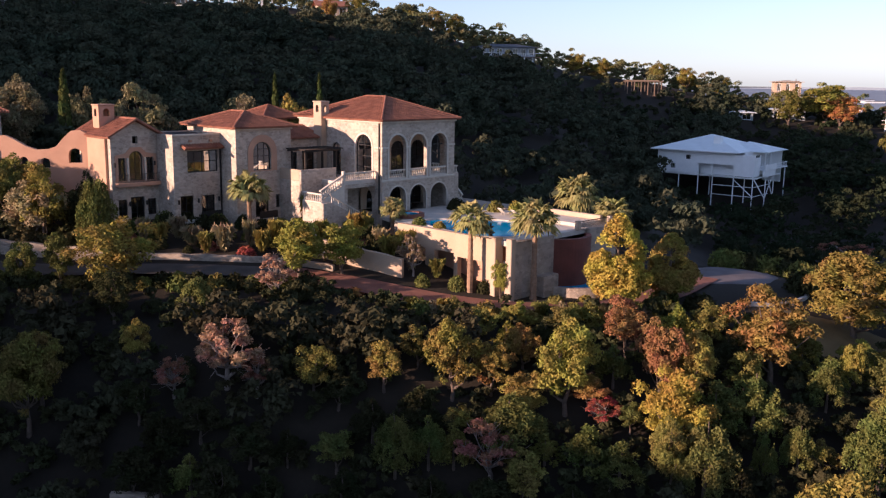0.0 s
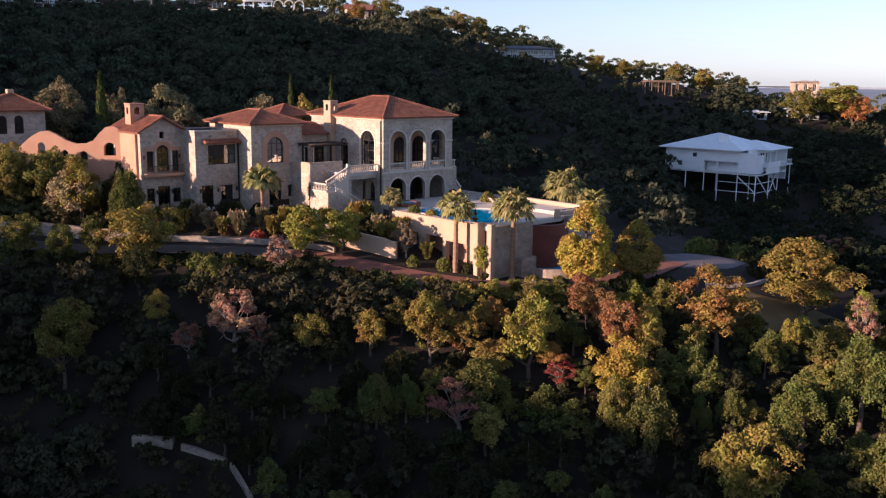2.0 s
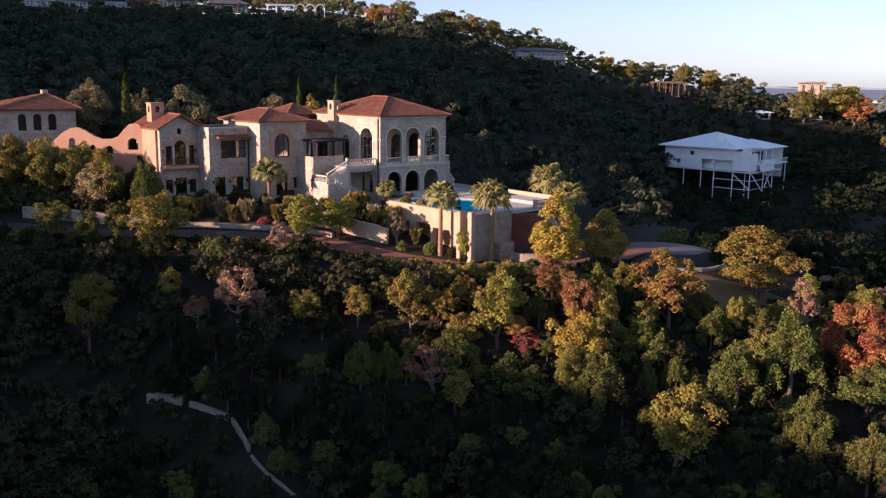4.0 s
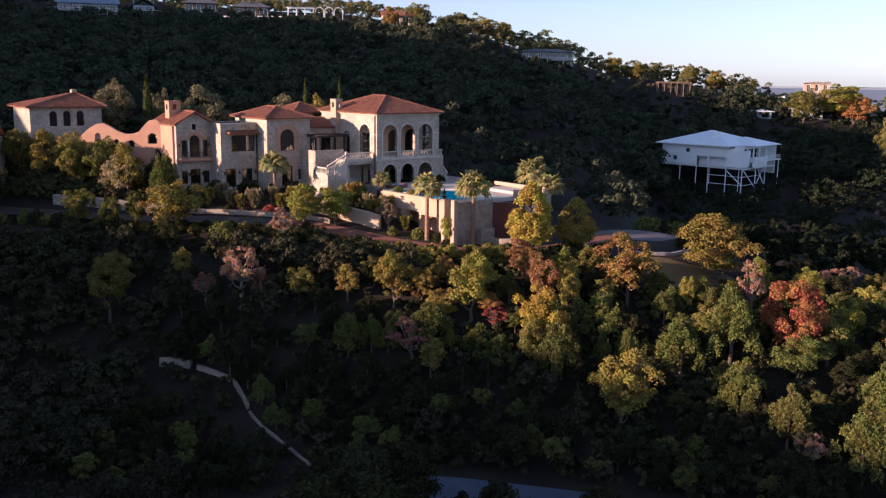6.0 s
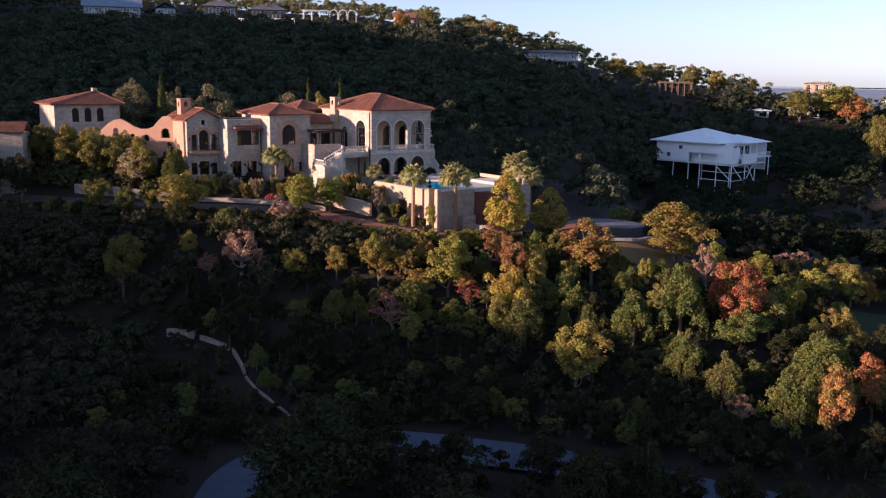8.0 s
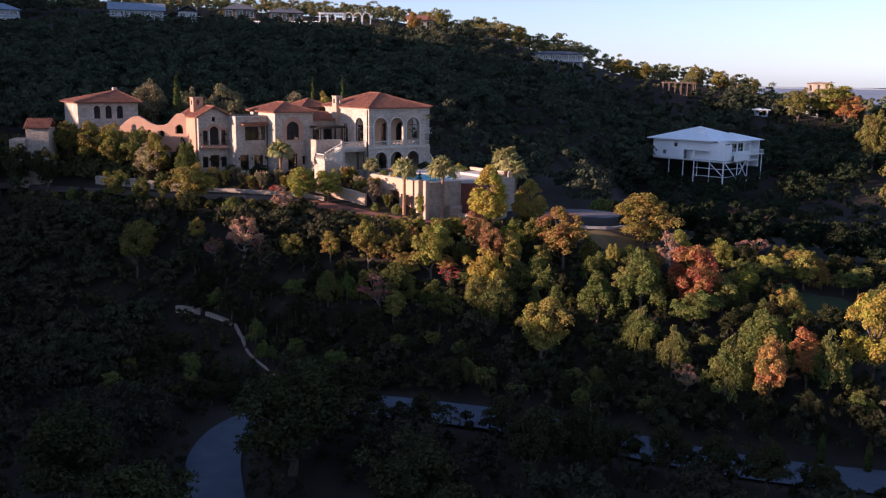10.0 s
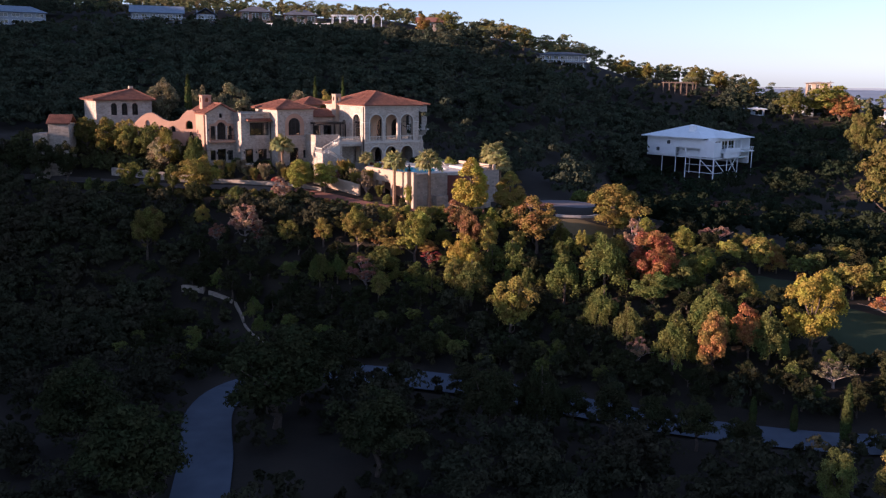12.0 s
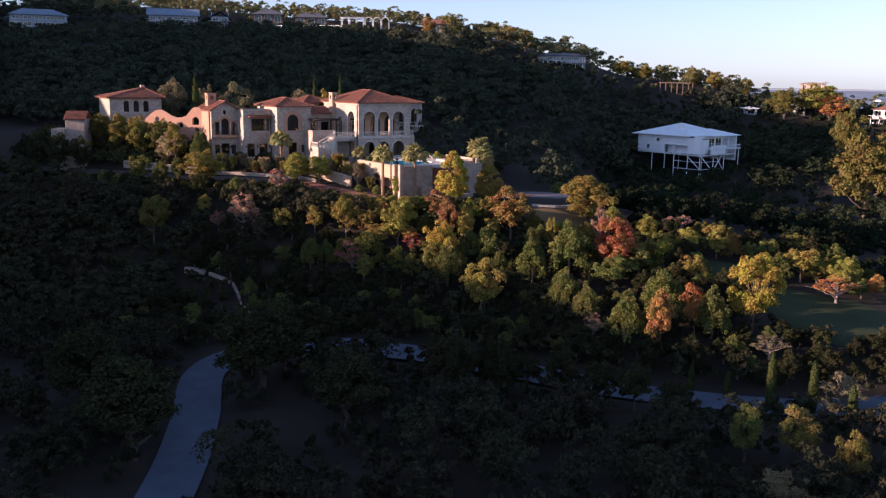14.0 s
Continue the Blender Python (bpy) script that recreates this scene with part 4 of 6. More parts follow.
# rocks along the deck's far edge
for i in range(16):
    u, v = random.uniform(9, 13), random.uniform(-5.5, -0.8)
    rk = new("boulder")
    rk.matrix_world = terrace.matrix_world @ pose(u, v, DK - 0.08, 0, 0, random.uniform(0, 360))
    tagged(rk, "weathered limestone boulder beside the pool", "rock", "pool boulders")
    bm = bmesh.new()
    bmesh.ops.create_icosphere(bm, subdivisions=2, radius=random.uniform(0.3, 0.75))
    for vt in bm.verts:
        vt.co *= 1 + 0.22 * noise.noise(vt.co * 2.2 + Vector((i * 7, 0, 0)))
        vt.co.z *= 0.6
    part("stone", bm, STONE_LOW, rk)

# ---- white house on stilts ----
white_house = new("stilt_house")
white_house.matrix_world = pose(47.4, 198, 0, 0, 0, -38.5)
tagged(white_house, "white house on tall stilts with a pale hipped metal roof", "house")
ZB, ZT = 10.6, 15.75
front = [(6.6, 7.6, 13.7, 14.6), (3.2, 4.2, 11.6, 12.6), (9.4, 12.4, ZB + 0.1, 13.0), (12.7, 17.2, ZB + 0.1, 13.0)]
part("wall", panel([(0, ZB), (17.6, ZB), (17.6, ZT), (0, ZT)], [outline(*h) for h in front], 0.3, Matrix.Identity(4)), WHITE, white_house)
for h in front[:2]:
    window(white_house, Matrix.Identity(4), *h, cols=2, rows=1, depth=0.12)
part("wall", box(17.603, -0.25, ZB + 0.2, 21.6, 0.15, ZT - 0.5), WHITE, white_house)
part("wall", box(21.3, 0.153, ZB + 0.2, 21.6, 3.4, ZT - 1.0), WHITE, white_house)
part("wall", box(0, 0.303, ZB, 0.3, 16.7, ZT), WHITE, white_house)
part("wall", box(0, 16.703, ZB - 2, 21.6, 17, ZT), WHITE, white_house)
part("recess_wall", box(9.0, 2.2, ZB, 17.6, 2.4, 13.2), WHITE, white_house)
part("floor_slab", box(0, 0.31, ZB - 0.3, 21.6, 16.7, ZB - 0.004), WHITE, white_house)
for x in (9.4, 12.55, 17.3):
    part("post", box(x - 0.09, 0.32, ZB, x + 0.09, 0.5, 13.1), WHITE, white_house)
part("balcony_rail", box(9.5, 0.08, 11.4, 17.2, 0.14, 11.5), WHITE, white_house)
side = [(3.6, 6.4, 12.2, 14.9), (6.8, 9.6, 12.2, 14.9), (10.0, 12.8, 12.2, 14.9), (13.2, 16.0, 12.2, 14.9)]
part("wall", panel([(0.303, ZB), (16.7, ZB), (16.7, ZT), (0.303, ZT)], [outline(*h) for h in side], 0.25, facing(19.4, 0, 90)), WHITE, white_house)
for h in side:
    window(white_house, facing(19.4, 0, 90), *h, cols=2, rows=1, depth=0.1, frame_material=WHITE)
part("side_deck", box(19.403, 3.5, 12.0, 22.8, 17.5, 12.18), WHITE, white_house)
part("deck_parapet", box(22.6, 3.5, 12.184, 22.75, 10.4, 13.2), WHITE, white_house)
part("deck_parapet", box(22.2, 3.45, ZB + 0.1, 22.58, 10.4, 11.98), WHITE, white_house)
drail = bmesh.new()
add_box(drail, 22.6, 10.45, 13.1, 22.66, 17.4, 13.18)
add_box(drail, 19.5, 17.4, 13.1, 22.66, 17.46, 13.18)
for k in range(20):
    add_box(drail, 22.61, 10.5 + 0.35 * k, 12.184, 22.65, 10.54 + 0.35 * k, 13.1)
part("deck_rail", drail, WHITE, white_house)
for pl in hip_roof(0, 0, 17.5, 17, ZT, 3.05, over=1.2):
    tiled_plane(pl, white_house, mat=METAL_ROOF, flat=True)
for pl in hip_roof(10.5, 5.5, 22.0, 17.0, ZT + 0.02, 1.7, over=0.6):
    tiled_plane(pl, white_house, mat=METAL_ROOF, flat=True)
part("chimney", box(11.2, 3.2, ZT + 0.4, 12.8, 4.6, ZT + 3.0, bevel=0.05), WHITE, white_house)
part("fascia", box(-1.25, -1.28, ZT - 0.22, 18.75, -1.2, ZT + 0.02), WHITE, white_house)


def stilt(x, y, top):
    w = white_house.matrix_world @ Vector((x, y, 0))
    part("stilt", box(x - 0.09, y - 0.09, ground_at(w.x, w.y) - 0.5, x + 0.09, y + 0.09, top), WHITE, white_house)


for x, y, top in ((5.0, 0.4, ZB - 0.3), (9.4, 0.4, ZB - 0.3), (12.6, 0.4, ZB - 0.3), (17.2, 0.4, ZB - 0.3), (21.4, 0.2, ZB), (22.4, 5.0, 12.0), (22.4, 10.0, 12.0), (22.4, 17, 12.0), (17.2, 7, ZB - 0.3), (9.4, 7, ZB - 0.3)):
    stilt(x, y, top)
for z in (8.6, 6.6):
    part("brace", box(12.6, 0.34, z - 0.06, 21.4, 0.46, z + 0.06), WHITE, white_house)
    part("brace", box(21.34, 0.3, z - 0.06, 21.46, 10, z + 0.06), WHITE, white_house)


def diagonal(a, b):
    a, b = Vector(a), Vector(b)
    d = b - a
    m = Matrix.Translation((a + b) / 2) @ d.to_track_quat("Z", "Y").to_matrix().to_4x4()
    part("brace", box(-0.08, -0.08, -d.length / 2, 0.08, 0.08, d.length / 2, m), WHITE, white_house)


diagonal((21.5, 0.3, 10.4), (22.4, 5.0, 6.0))
diagonal((22.4, 5.0, 11.5), (22.4, 10.0, 6.0))
diagonal((22.4, 10.0, 11.5), (22.4, 5.0, 6.0))
diagonal((17.2, 0.4, 10), (21.4, 0.4, 6.6))

# ---- houses on the hill ----
def hill_house(name, label, x, y, turn, w, d, h, roof_rise, wall_mat, roof_mat, bays, storeys=2, deck=True, z=None, along="x", gable=False, drop=6.0, slim=0.16):
    """House with windows bay by bay on its valley side, a hipped or gabled roof and a timber deck."""
    zz = ground_at(x, y) if z is None else z
    H = new(name)
    H.matrix_world = pose(x, y, zz, 0, 0, turn)
    tagged(H, label, "house")
    holes = []
    sh = h / storeys
    for s in range(storeys):
        for b in range(bays):
            x0 = w * (b + slim) / bays
            holes.append((x0, w * (b + 1 - slim) / bays, s * sh + 0.5, (s + 1) * sh - 0.45))
    part("wall", panel([(0, -drop), (w, -drop), (w, h), (0, h)], [outline(*q) for q in holes], 0.3, Matrix.Identity(4)), wall_mat, H)
    for q in holes:
        window(H, Matrix.Identity(4), *q, cols=2, rows=1, depth=0.12, frame_material=WHITE)
    part("wall", box(0, 0.303, -drop, 0.3, d, h), wall_mat, H)
    part("wall", box(w - 0.3, 0.303, -drop, w, d, h), wall_mat, H)
    part("wall", box(0.303, d - 0.3, -drop, w - 0.303, d, h), wall_mat, H)
    part("room_floor", box(0.31, 0.31, 0, w - 0.31, d - 0.31, 0.2), ROOM, H)
    for pl in hip_roof(0, 0, w, d, h + 0.01, roof_rise, over=0.8, along=along, gable=gable):
        tiled_plane(pl, H, mat=roof_mat, flat=True)
    if gable:
        for x0 in (0.004, w - 0.3):
            part("gable_wall", panel([(0, h), (d, h), (d / 2, h + roof_rise * 0.85)], [], 0.28, facing(x0, d, -90)), wall_mat, H)
    if deck:
        part("deck", box(-1, -2.6, sh * (storeys - 1) - 0.2, w + 1, -0.004, sh * (storeys - 1)), WOOD, H)
        for k in range(int(w / 2.6) + 1):
            part("deck_post", box(k * 2.6 - 0.1, -2.5, -drop, k * 2.6 + 0.1, -2.3, sh * (storeys - 1) - 0.2), WHITE, H)
        bm = bmesh.new()
        z0 = sh * (storeys - 1)
        add_box(bm, -1, -2.58, z0 + 0.95, w + 1, -2.5, z0 + 1.03)
        for k in range(int(w / 0.6)):
            add_box(bm, k * 0.6, -2.56, z0 + 0.004, k * 0.6 + 0.06, -2.52, z0 + 0.95)
        part("deck_rail", bm, WHITE, H)
    return H


hill_house("hilltop_house", "long blue-grey hilltop house with slate roof and deck", -146, 262, 28, 19, 11, 2.7, 3.0, GREY_BLUE, SLATE_BLUE, 6, 1, True, 51.5, gable=True)
hill_house("hilltop_house", "blue-grey hilltop house wing with glazed gable", -125, 274, 25, 7, 11, 2.8, 2.4, GREY_BLUE, SLATE_BLUE, 2, 1, True, 51.5, along="y", gable=True)
hill_house("hilltop_house", "low brown-roofed hilltop house among trees", -112, 286, 22, 12, 9, 3.6, 2.4, WOOD, DARK_ROOF, 3, 1, False, 52.5)
hill_house("hilltop_house", "dark-roofed hilltop house behind the pergola", -95, 290, 20, 13, 9, 3.6, 2.4, WOOD, DARK_ROOF, 3, 1, False, 51.5)
hill_house("hilltop_house", "pale hilltop house with a walled terrace", -186, 232, 40, 20, 9, 4.6, 2.4, GREY_BLUE, SLATE_BLUE, 5, 2, False, 48.0)
hill_house("ridge_house", "grey two-storey ridge house with balconies and flat roof", 10, 268, 12, 17, 9, 5.6, 1.0, GREY_BLUE, DARK_ROOF, 7, 2, True, 34.0)
hill_house("ridge_house", "orange-tiled ridge house among the trees", -42, 300, 15, 10, 8, 5, 2.0, CREAM, TILE, 3, 1, False, 48.0, gable=True)
hill_house("ridge_house", "small blue-white house in the shaded trees", 79, 252, -10, 7, 6, 5.0, 0.6, GREY_BLUE, METAL_ROOF, 2, 2, False, 17.0)
hill_house("ridge_house", "small pale building in the shaded trees", 93, 256, -10, 9, 6, 3.4, 0.6, GREY_BLUE, METAL_ROOF, 3, 1, False, 19.5)
hill_house("far_villa", "sunlit pink villa with arched windows on the ridge", 105.5, 290, -12, 8, 7, 3.4, 0.5, CREAM, CREAM, 3, 1, False, 27.2, slim=0.3)
hill_house("far_villa", "white balconied house at the ridge's end", 122, 249, -25, 12, 9, 6.0, 1.6, WHITE, TILE, 4, 2, True, 16.5)


def pergola(name, label, x, y, z, turn, w, d, h, posts, domes=0, drop=4.0, paint=None):
    paint = paint or WHITE
    P = new(name)
    P.matrix_world = pose(x, y, z, 0, 0, turn)
    tagged(P, label, "pergola")
    for k in range(posts):
        for yy in (0, d):
            part("post", box(w * k / (posts - 1) - 0.12, yy - 0.12, -drop, w * k / (posts - 1) + 0.12, yy + 0.12, h), paint, P)
    for yy in (0, d):
        part("beam", box(-0.5, yy - 0.12, h + 0.002, w + 0.5, yy + 0.12, h + 0.35), paint, P)
    part("deck", box(-0.5, -0.6, -0.25, w + 0.5, d + 0.6, 0), WOOD, P)
    for k in range(int(w / 0.9)):
        part("pergola_slat", box(0.9 * k, -0.5, h + 0.354, 0.9 * k + 0.12, d + 0.5, h + 0.5), paint, P)
    for k in range(domes):
        bm = bmesh.new()
        cx, r = w + 2.2 + 3.4 * k, 1.6
        prev = None
        for i in range(13):
            a = math.pi * i / 12
            row = [bm.verts.new((cx + rr * math.cos(a), yy, h - 1.0 + rr * math.sin(a))) for rr, yy in ((r, 0), (r, 2.2), (r - 0.2, 2.2), (r - 0.2, 0))]
            if prev:
                for q in range(4):
                    bm.faces.new((prev[q], prev[(q + 1) % 4], row[(q + 1) % 4], row[q]))
            prev = row
        for sx in (-1.5, 1.5):
            for yy in (0.1, 2.1):
                add_box(bm, cx + sx - 0.1, yy - 0.1, -drop, cx + sx + 0.1, yy + 0.1, h - 1.0)
        part("arched_canopy", bm, WHITE, P, "white arched trellis canopy")
    return P


pergola("hill_pergola", "white pergola with arched trellises on the hilltop terrace", -74.5, 289, 50.2, 12, 9, 4, 4.4, 4, 3)
pergola("hill_pergola", "weathered pergola and deck above the ravine", 54, 268, 26.0, 0, 10, 4, 4.0, 6, 0, 4.0, WOOD)
fence = bmesh.new()
for k in range(60):
    add_box(fence, -118 + 0.75 * k, 0, 0, -117.85 + 0.75 * k, 0.1, 2.6)
add_box(fence, -118, -0.02, 2.4, -74, 0.12, 2.6)
add_box(fence, -118, -0.02, 0.6, -74, 0.12, 0.8)
tf = new("terrace_fence")
tf.matrix_world = pose(0, 285, 48.9)
tagged(tf, "white slatted terrace fence along the hilltop", "fence")
part("slats", fence, WHITE, tf)

# utility poles
def utility_pole(x, y, z0, z1):
    p = new("utility_pole")
    p.matrix_world = pose(x, y, z0)
    tagged(p, "wooden utility pole with a crossarm and transformer", "pole", "utility poles")
    bm = bmesh.new()
    bmesh.ops.create_cone(bm, cap_ends=True, segments=8, radius1=0.17, radius2=0.12, depth=z1 - z0 + 2, matrix=Matrix.Translation((0, 0, (z1 - z0 - 2) / 2)))
    part("mast", bm, WOOD, p)
    part("crossarm", box(-1.2, -0.1, z1 - z0 - 0.7, 1.2, 0.1, z1 - z0 - 0.5), WOOD, p)
    can = bmesh.new()
    bmesh.ops.create_cone(can, cap_ends=True, segments=10, radius1=0.28, radius2=0.28, depth=0.9, matrix=Matrix.Translation((0.35, -0.3, z1 - z0 - 2.2)))
    part("transformer", can, IRON, p)


utility_pole(15.6, 308, 36, 47.6)
utility_pole(62, 285, 22, 34.0)
utility_pole(116, 300, 18, 31.5)

# distant land beyond the ridge, haze put into its colour
hills_far = bmesh.new()
prev = None
for i in range(121):
    a = radians(-70 + 140 * i / 120)
    x, y = 3900 * math.sin(a), 3900 * math.cos(a)
    top = 14 + 30 * noise.noise(Vector((i * 0.09, 3.1, 0))) + 8 * noise.noise(Vector((i * 0.5, 7.7, 0)))
    row = [hills_far.verts.new((x, y, -60)), hills_far.verts.new((x * 1.01, y * 1.01, max(8, top)))]
    if prev:
        hills_far.faces.new((prev[0], row[0], row[1], prev[1]))
    prev = row
bd = part("backdrop", hills_far, HAZE_LAND, None)
tagged(bd, "distant hills on the horizon, haze painted in as pale blue-grey", "backdrop", kind="structure")
for i in range(26):
    a = radians(random.uniform(2, 30))
    r = random.uniform(1500, 2600)
    x, y = r * math.sin(a), r * math.cos(a)
    b = new("distant_building")
    b.matrix_world = pose(x, y, ground_at(x, y), 0, 0, random.uniform(0, 90))
    tagged(b, "pale low building on the distant plain", "building", "distant buildings")
    w, d, h = random.uniform(18, 60), random.uniform(12, 24), random.uniform(6, 11)
    part("wall", box(0, 0, -4, w, d, h), WHITE, b)
    part("roof", box(-0.6, -0.6, h + 0.004, w + 0.6, d + 0.6, h + 0.8), ROOF_DARK, b)

# plain between the ridge and the horizon, its haze also painted as colour
plain = bmesh.new()
rows = []
for r in (1000, 1400, 1900, 2600, 3300, 3850):
    row = []
    for i in range(61):
        a = radians(-60 + 2 * i)
        x, y = r * math.sin(a), r * math.cos(a)
        row.append(plain.verts.new((x, y, ground_at(x, y) + 5)))
    rows.append(row)
for p, q in zip(rows, rows[1:]):
    for i in range(60):
        plain.faces.new((p[i], p[i + 1], q[i + 1], q[i]))
tagged(part("ground_far_plain", plain, HAZE_LAND, None, smooth=True), "wooded plain beyond the ridge, haze painted in as blue-grey", "plain", kind="structure")

# lawns and parking court
def patch(name, cx, cy, rx, ry, lift, mat, label, turn=0.0, n=36):
    """A ground cover draped on the slope, with a soft uneven rim."""
    verts, faces = [], []
    ct, st = math.cos(radians(turn)), math.sin(radians(turn))
    rings = 6
    for j in range(rings + 1):
        for i in range(n):
            a = 2 * math.pi * i / n
            k = j / rings * (1 + 0.1 * math.sin(3 * a) + 0.05 * math.sin(7 * a))
            x, y = rx * k * math.cos(a), ry * k * math.sin(a)
            X, Y = cx + x * ct - y * st, cy + x * st + y * ct
            verts.append((X, Y, ground_at(X, Y) + lift - (0.25 if j == rings else 0)))
    for j in range(rings):
        for i in range(n):
            faces.append((j * n + i, j * n + (i + 1) % n, (j + 1) * n + (i + 1) % n, (j + 1) * n + i))
    return tagged(mesh_object(name, verts, faces, mat, smooth=True), label, name.split("_")[0], kind="structure")


patch("pavement_court", 31.5, 96.5, 8.0, 5.0, 0.09, COURT, "grey-pink paved parking court beyond the pool", 30)
patch("lawn_upper", 37, 82, 8, 4.5, 0.12, DRY_LAWN, "dry sunlit strip of lawn")
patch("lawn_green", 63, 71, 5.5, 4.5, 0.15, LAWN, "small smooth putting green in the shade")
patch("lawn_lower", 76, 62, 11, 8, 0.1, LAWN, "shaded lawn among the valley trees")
garden_wall("kerb_wall", [(30, 85.5), (35, 87.0), (38.5, 91), (40.5, 96)], 0.35, 0.35, CONCRETE, "pale curved kerb wall round the court")

# ---- trees ----
OLIVE, OLIVE_GOLD, YELLOW_GREEN = (0.165, 0.15, 0.04), (0.235, 0.188, 0.046), (0.245, 0.225, 0.046)
# DARK_GREEN: dark shrubs, and valley trees with shade put into their colour.
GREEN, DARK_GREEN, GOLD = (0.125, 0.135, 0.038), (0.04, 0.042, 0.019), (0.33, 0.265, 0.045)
AMBER, ORANGE, RUST = (0.26, 0.165, 0.05), (0.36, 0.175, 0.06), (0.26, 0.145, 0.06)
RED_LEAF, RED, RUSSET = (0.3, 0.125, 0.055), (0.3, 0.095, 0.06), (0.26, 0.13, 0.085)
PINK_BROWN, TAN, SAGE = (0.31, 0.185, 0.12), (0.25, 0.2, 0.11), (0.175, 0.16, 0.085)
rng = np.random.default_rng(7)


def leaf_mesh(name, centres, normals, size, stretch=1.6, spread=0.55):
    """One small leaf spray at each centre, turned roughly to its normal."""
    n = len(centres)
    nrm = normals + rng.normal(0, spread, (n, 3))
    nrm /= np.linalg.norm(nrm, axis=1)[:, None] + 1e-9
    a = np.cross(nrm, rng.normal(0, 1, (n, 3)))
    a /= np.linalg.norm(a, axis=1)[:, None] + 1e-9
    b = np.cross(nrm, a)
    s = (size * rng.uniform(0.6, 1.35, n))[:, None]
    v = np.stack((centres - a * s * stretch * 0.55 - b * s * 0.3, centres + a * s * stretch * 0.7, centres - a * s * stretch * 0.15 + b * s * 0.75), 1).reshape(-1, 3)
    me = bpy.data.meshes.new(name)
    me.vertices.add(3 * n)
    me.vertices.foreach_set("co", v.astype(np.float32).ravel())
    me.loops.add(3 * n)
    me.loops.foreach_set("vertex_index", np.arange(3 * n, dtype=np.int32))
    me.polygons.add(n)
    me.polygons.foreach_set("loop_start", np.arange(0, 3 * n, 3, dtype=np.int32))
    me.update(calc_edges=True)
    me.materials.append(LEAF)
    return me


def lumps_of(kind, n):
    """Centres and half-axes of the leaf clumps of a crown in a unit tree (height 1, radius 1), with an uneven outline."""
    out = []
    turn_a, turn_b = rng.uniform(0, 6.28, 2)
    while len(out) < n:
        d = rng.normal(0, 1, 3)
        d /= np.linalg.norm(d)
        if kind in ("oak", "bare"):
            around = math.atan2(d[1], d[0])
            bulge = 0.84 + 0.2 * math.sin(2 * around + turn_a) + 0.14 * math.sin(3 * around + turn_b + 2.5 * d[2])
            k = rng.uniform(0.35, 1.0) ** 0.6 * bulge
            c = np.array((d[0] * k * 0.84, d[1] * k * 0.84, 0.57 + d[2] * k * 0.38))
            if c[2] < 0.16:
                continue
            r = rng.uniform(0.1, 0.25) * (0.75 if kind == "bare" else 1)
            out.append((c, np.array((r, r, r * 0.4))))
        elif kind == "maple":
            h = rng.uniform(0, 1)
            wide = 0.85 * math.sin(math.pi * (0.12 + 0.8 * h)) ** 0.8
            c = np.array((d[0] * wide * 0.8, d[1] * wide * 0.8, 0.25 + 0.66 * h))
            r = rng.uniform(0.1, 0.22)
            out.append((c, np.array((r, r, r * 0.5))))
        elif kind == "juniper":
            f = rng.uniform(0, 1) ** 0.7
            ang = rng.uniform(0, 2 * math.pi)
            top = 1.0 - 0.45 * f - rng.uniform(0, 0.38)
            c = np.array((math.cos(ang) * f * 0.8, math.sin(ang) * f * 0.8, max(0.18, top - 0.12)))
            r = rng.uniform(0.13, 0.24)
            out.append((c, np.array((r, r, rng.uniform(0.09, 0.16)))))
        elif kind == "cone":
            h = rng.uniform(0, 1) ** 1.25
            wide = (1 - h) ** 0.6 * min(1, 0.55 + 2.2 * h) * rng.uniform(0.4, 1.0) ** 0.5
            ang = rng.uniform(0, 2 * math.pi)
            c = np.array((math.cos(ang) * wide * 0.85, math.sin(ang) * wide * 0.85, 0.2 + 0.78 * h))
            r = rng.uniform(0.13, 0.24) * (1.1 - 0.6 * h)
            out.append((c, np.array((r, r, r * 0.42))))
    return out


def crown_mesh(kind, lumps, leaves, size):
    ls = lumps_of(kind, lumps)
    w = np.array([a[0] * a[0] for _, a in ls])
    pick = rng.choice(len(ls), leaves, p=w / w.sum())
    c = np.array([l[0] for l in ls])[pick]
    ax = np.array([l[1] for l in ls])[pick]
    d = rng.normal(0, 1, (leaves, 3))
    d /= np.linalg.norm(d, axis=1)[:, None]
    d[:, 2] = np.where(d[:, 2] < -0.35, -d[:, 2], d[:, 2])
    p = c + d * ax * rng.uniform(0.6, 1.15, (leaves, 1))
    up = np.array((0, 0, 1.3 if kind == "juniper" else 0.4))
    if kind == "juniper":
        d = np.cross(d, rng.normal(0, 1, (leaves, 3)))
    # leaf sprays keep their shape when the unit tree is stretched to about 3 x 3 x 7 m
    me = leaf_mesh(kind + "_crown", p * (3, 3, 7), d * (1, 1, 0.7) + up * 0.3, size * 3)
    return me, ls


def tube(verts, faces, p, q, r0, r1, sides=6):
    d = (q - p)
    a = d.orthogonal().normalized()
    b = d.normalized().cross(a)
    base = len(verts)
    for at, r in ((p, r0), (q, r1)):
        for k in range(sides):
            t = 2 * math.pi * k / sides
            verts.append(at + a * (r * math.cos(t)) + b * (r * math.sin(t)))
    faces += [(base + k, base + (k + 1) % sides, base + sides + (k + 1) % sides, base + sides + k) for k in range(sides)]


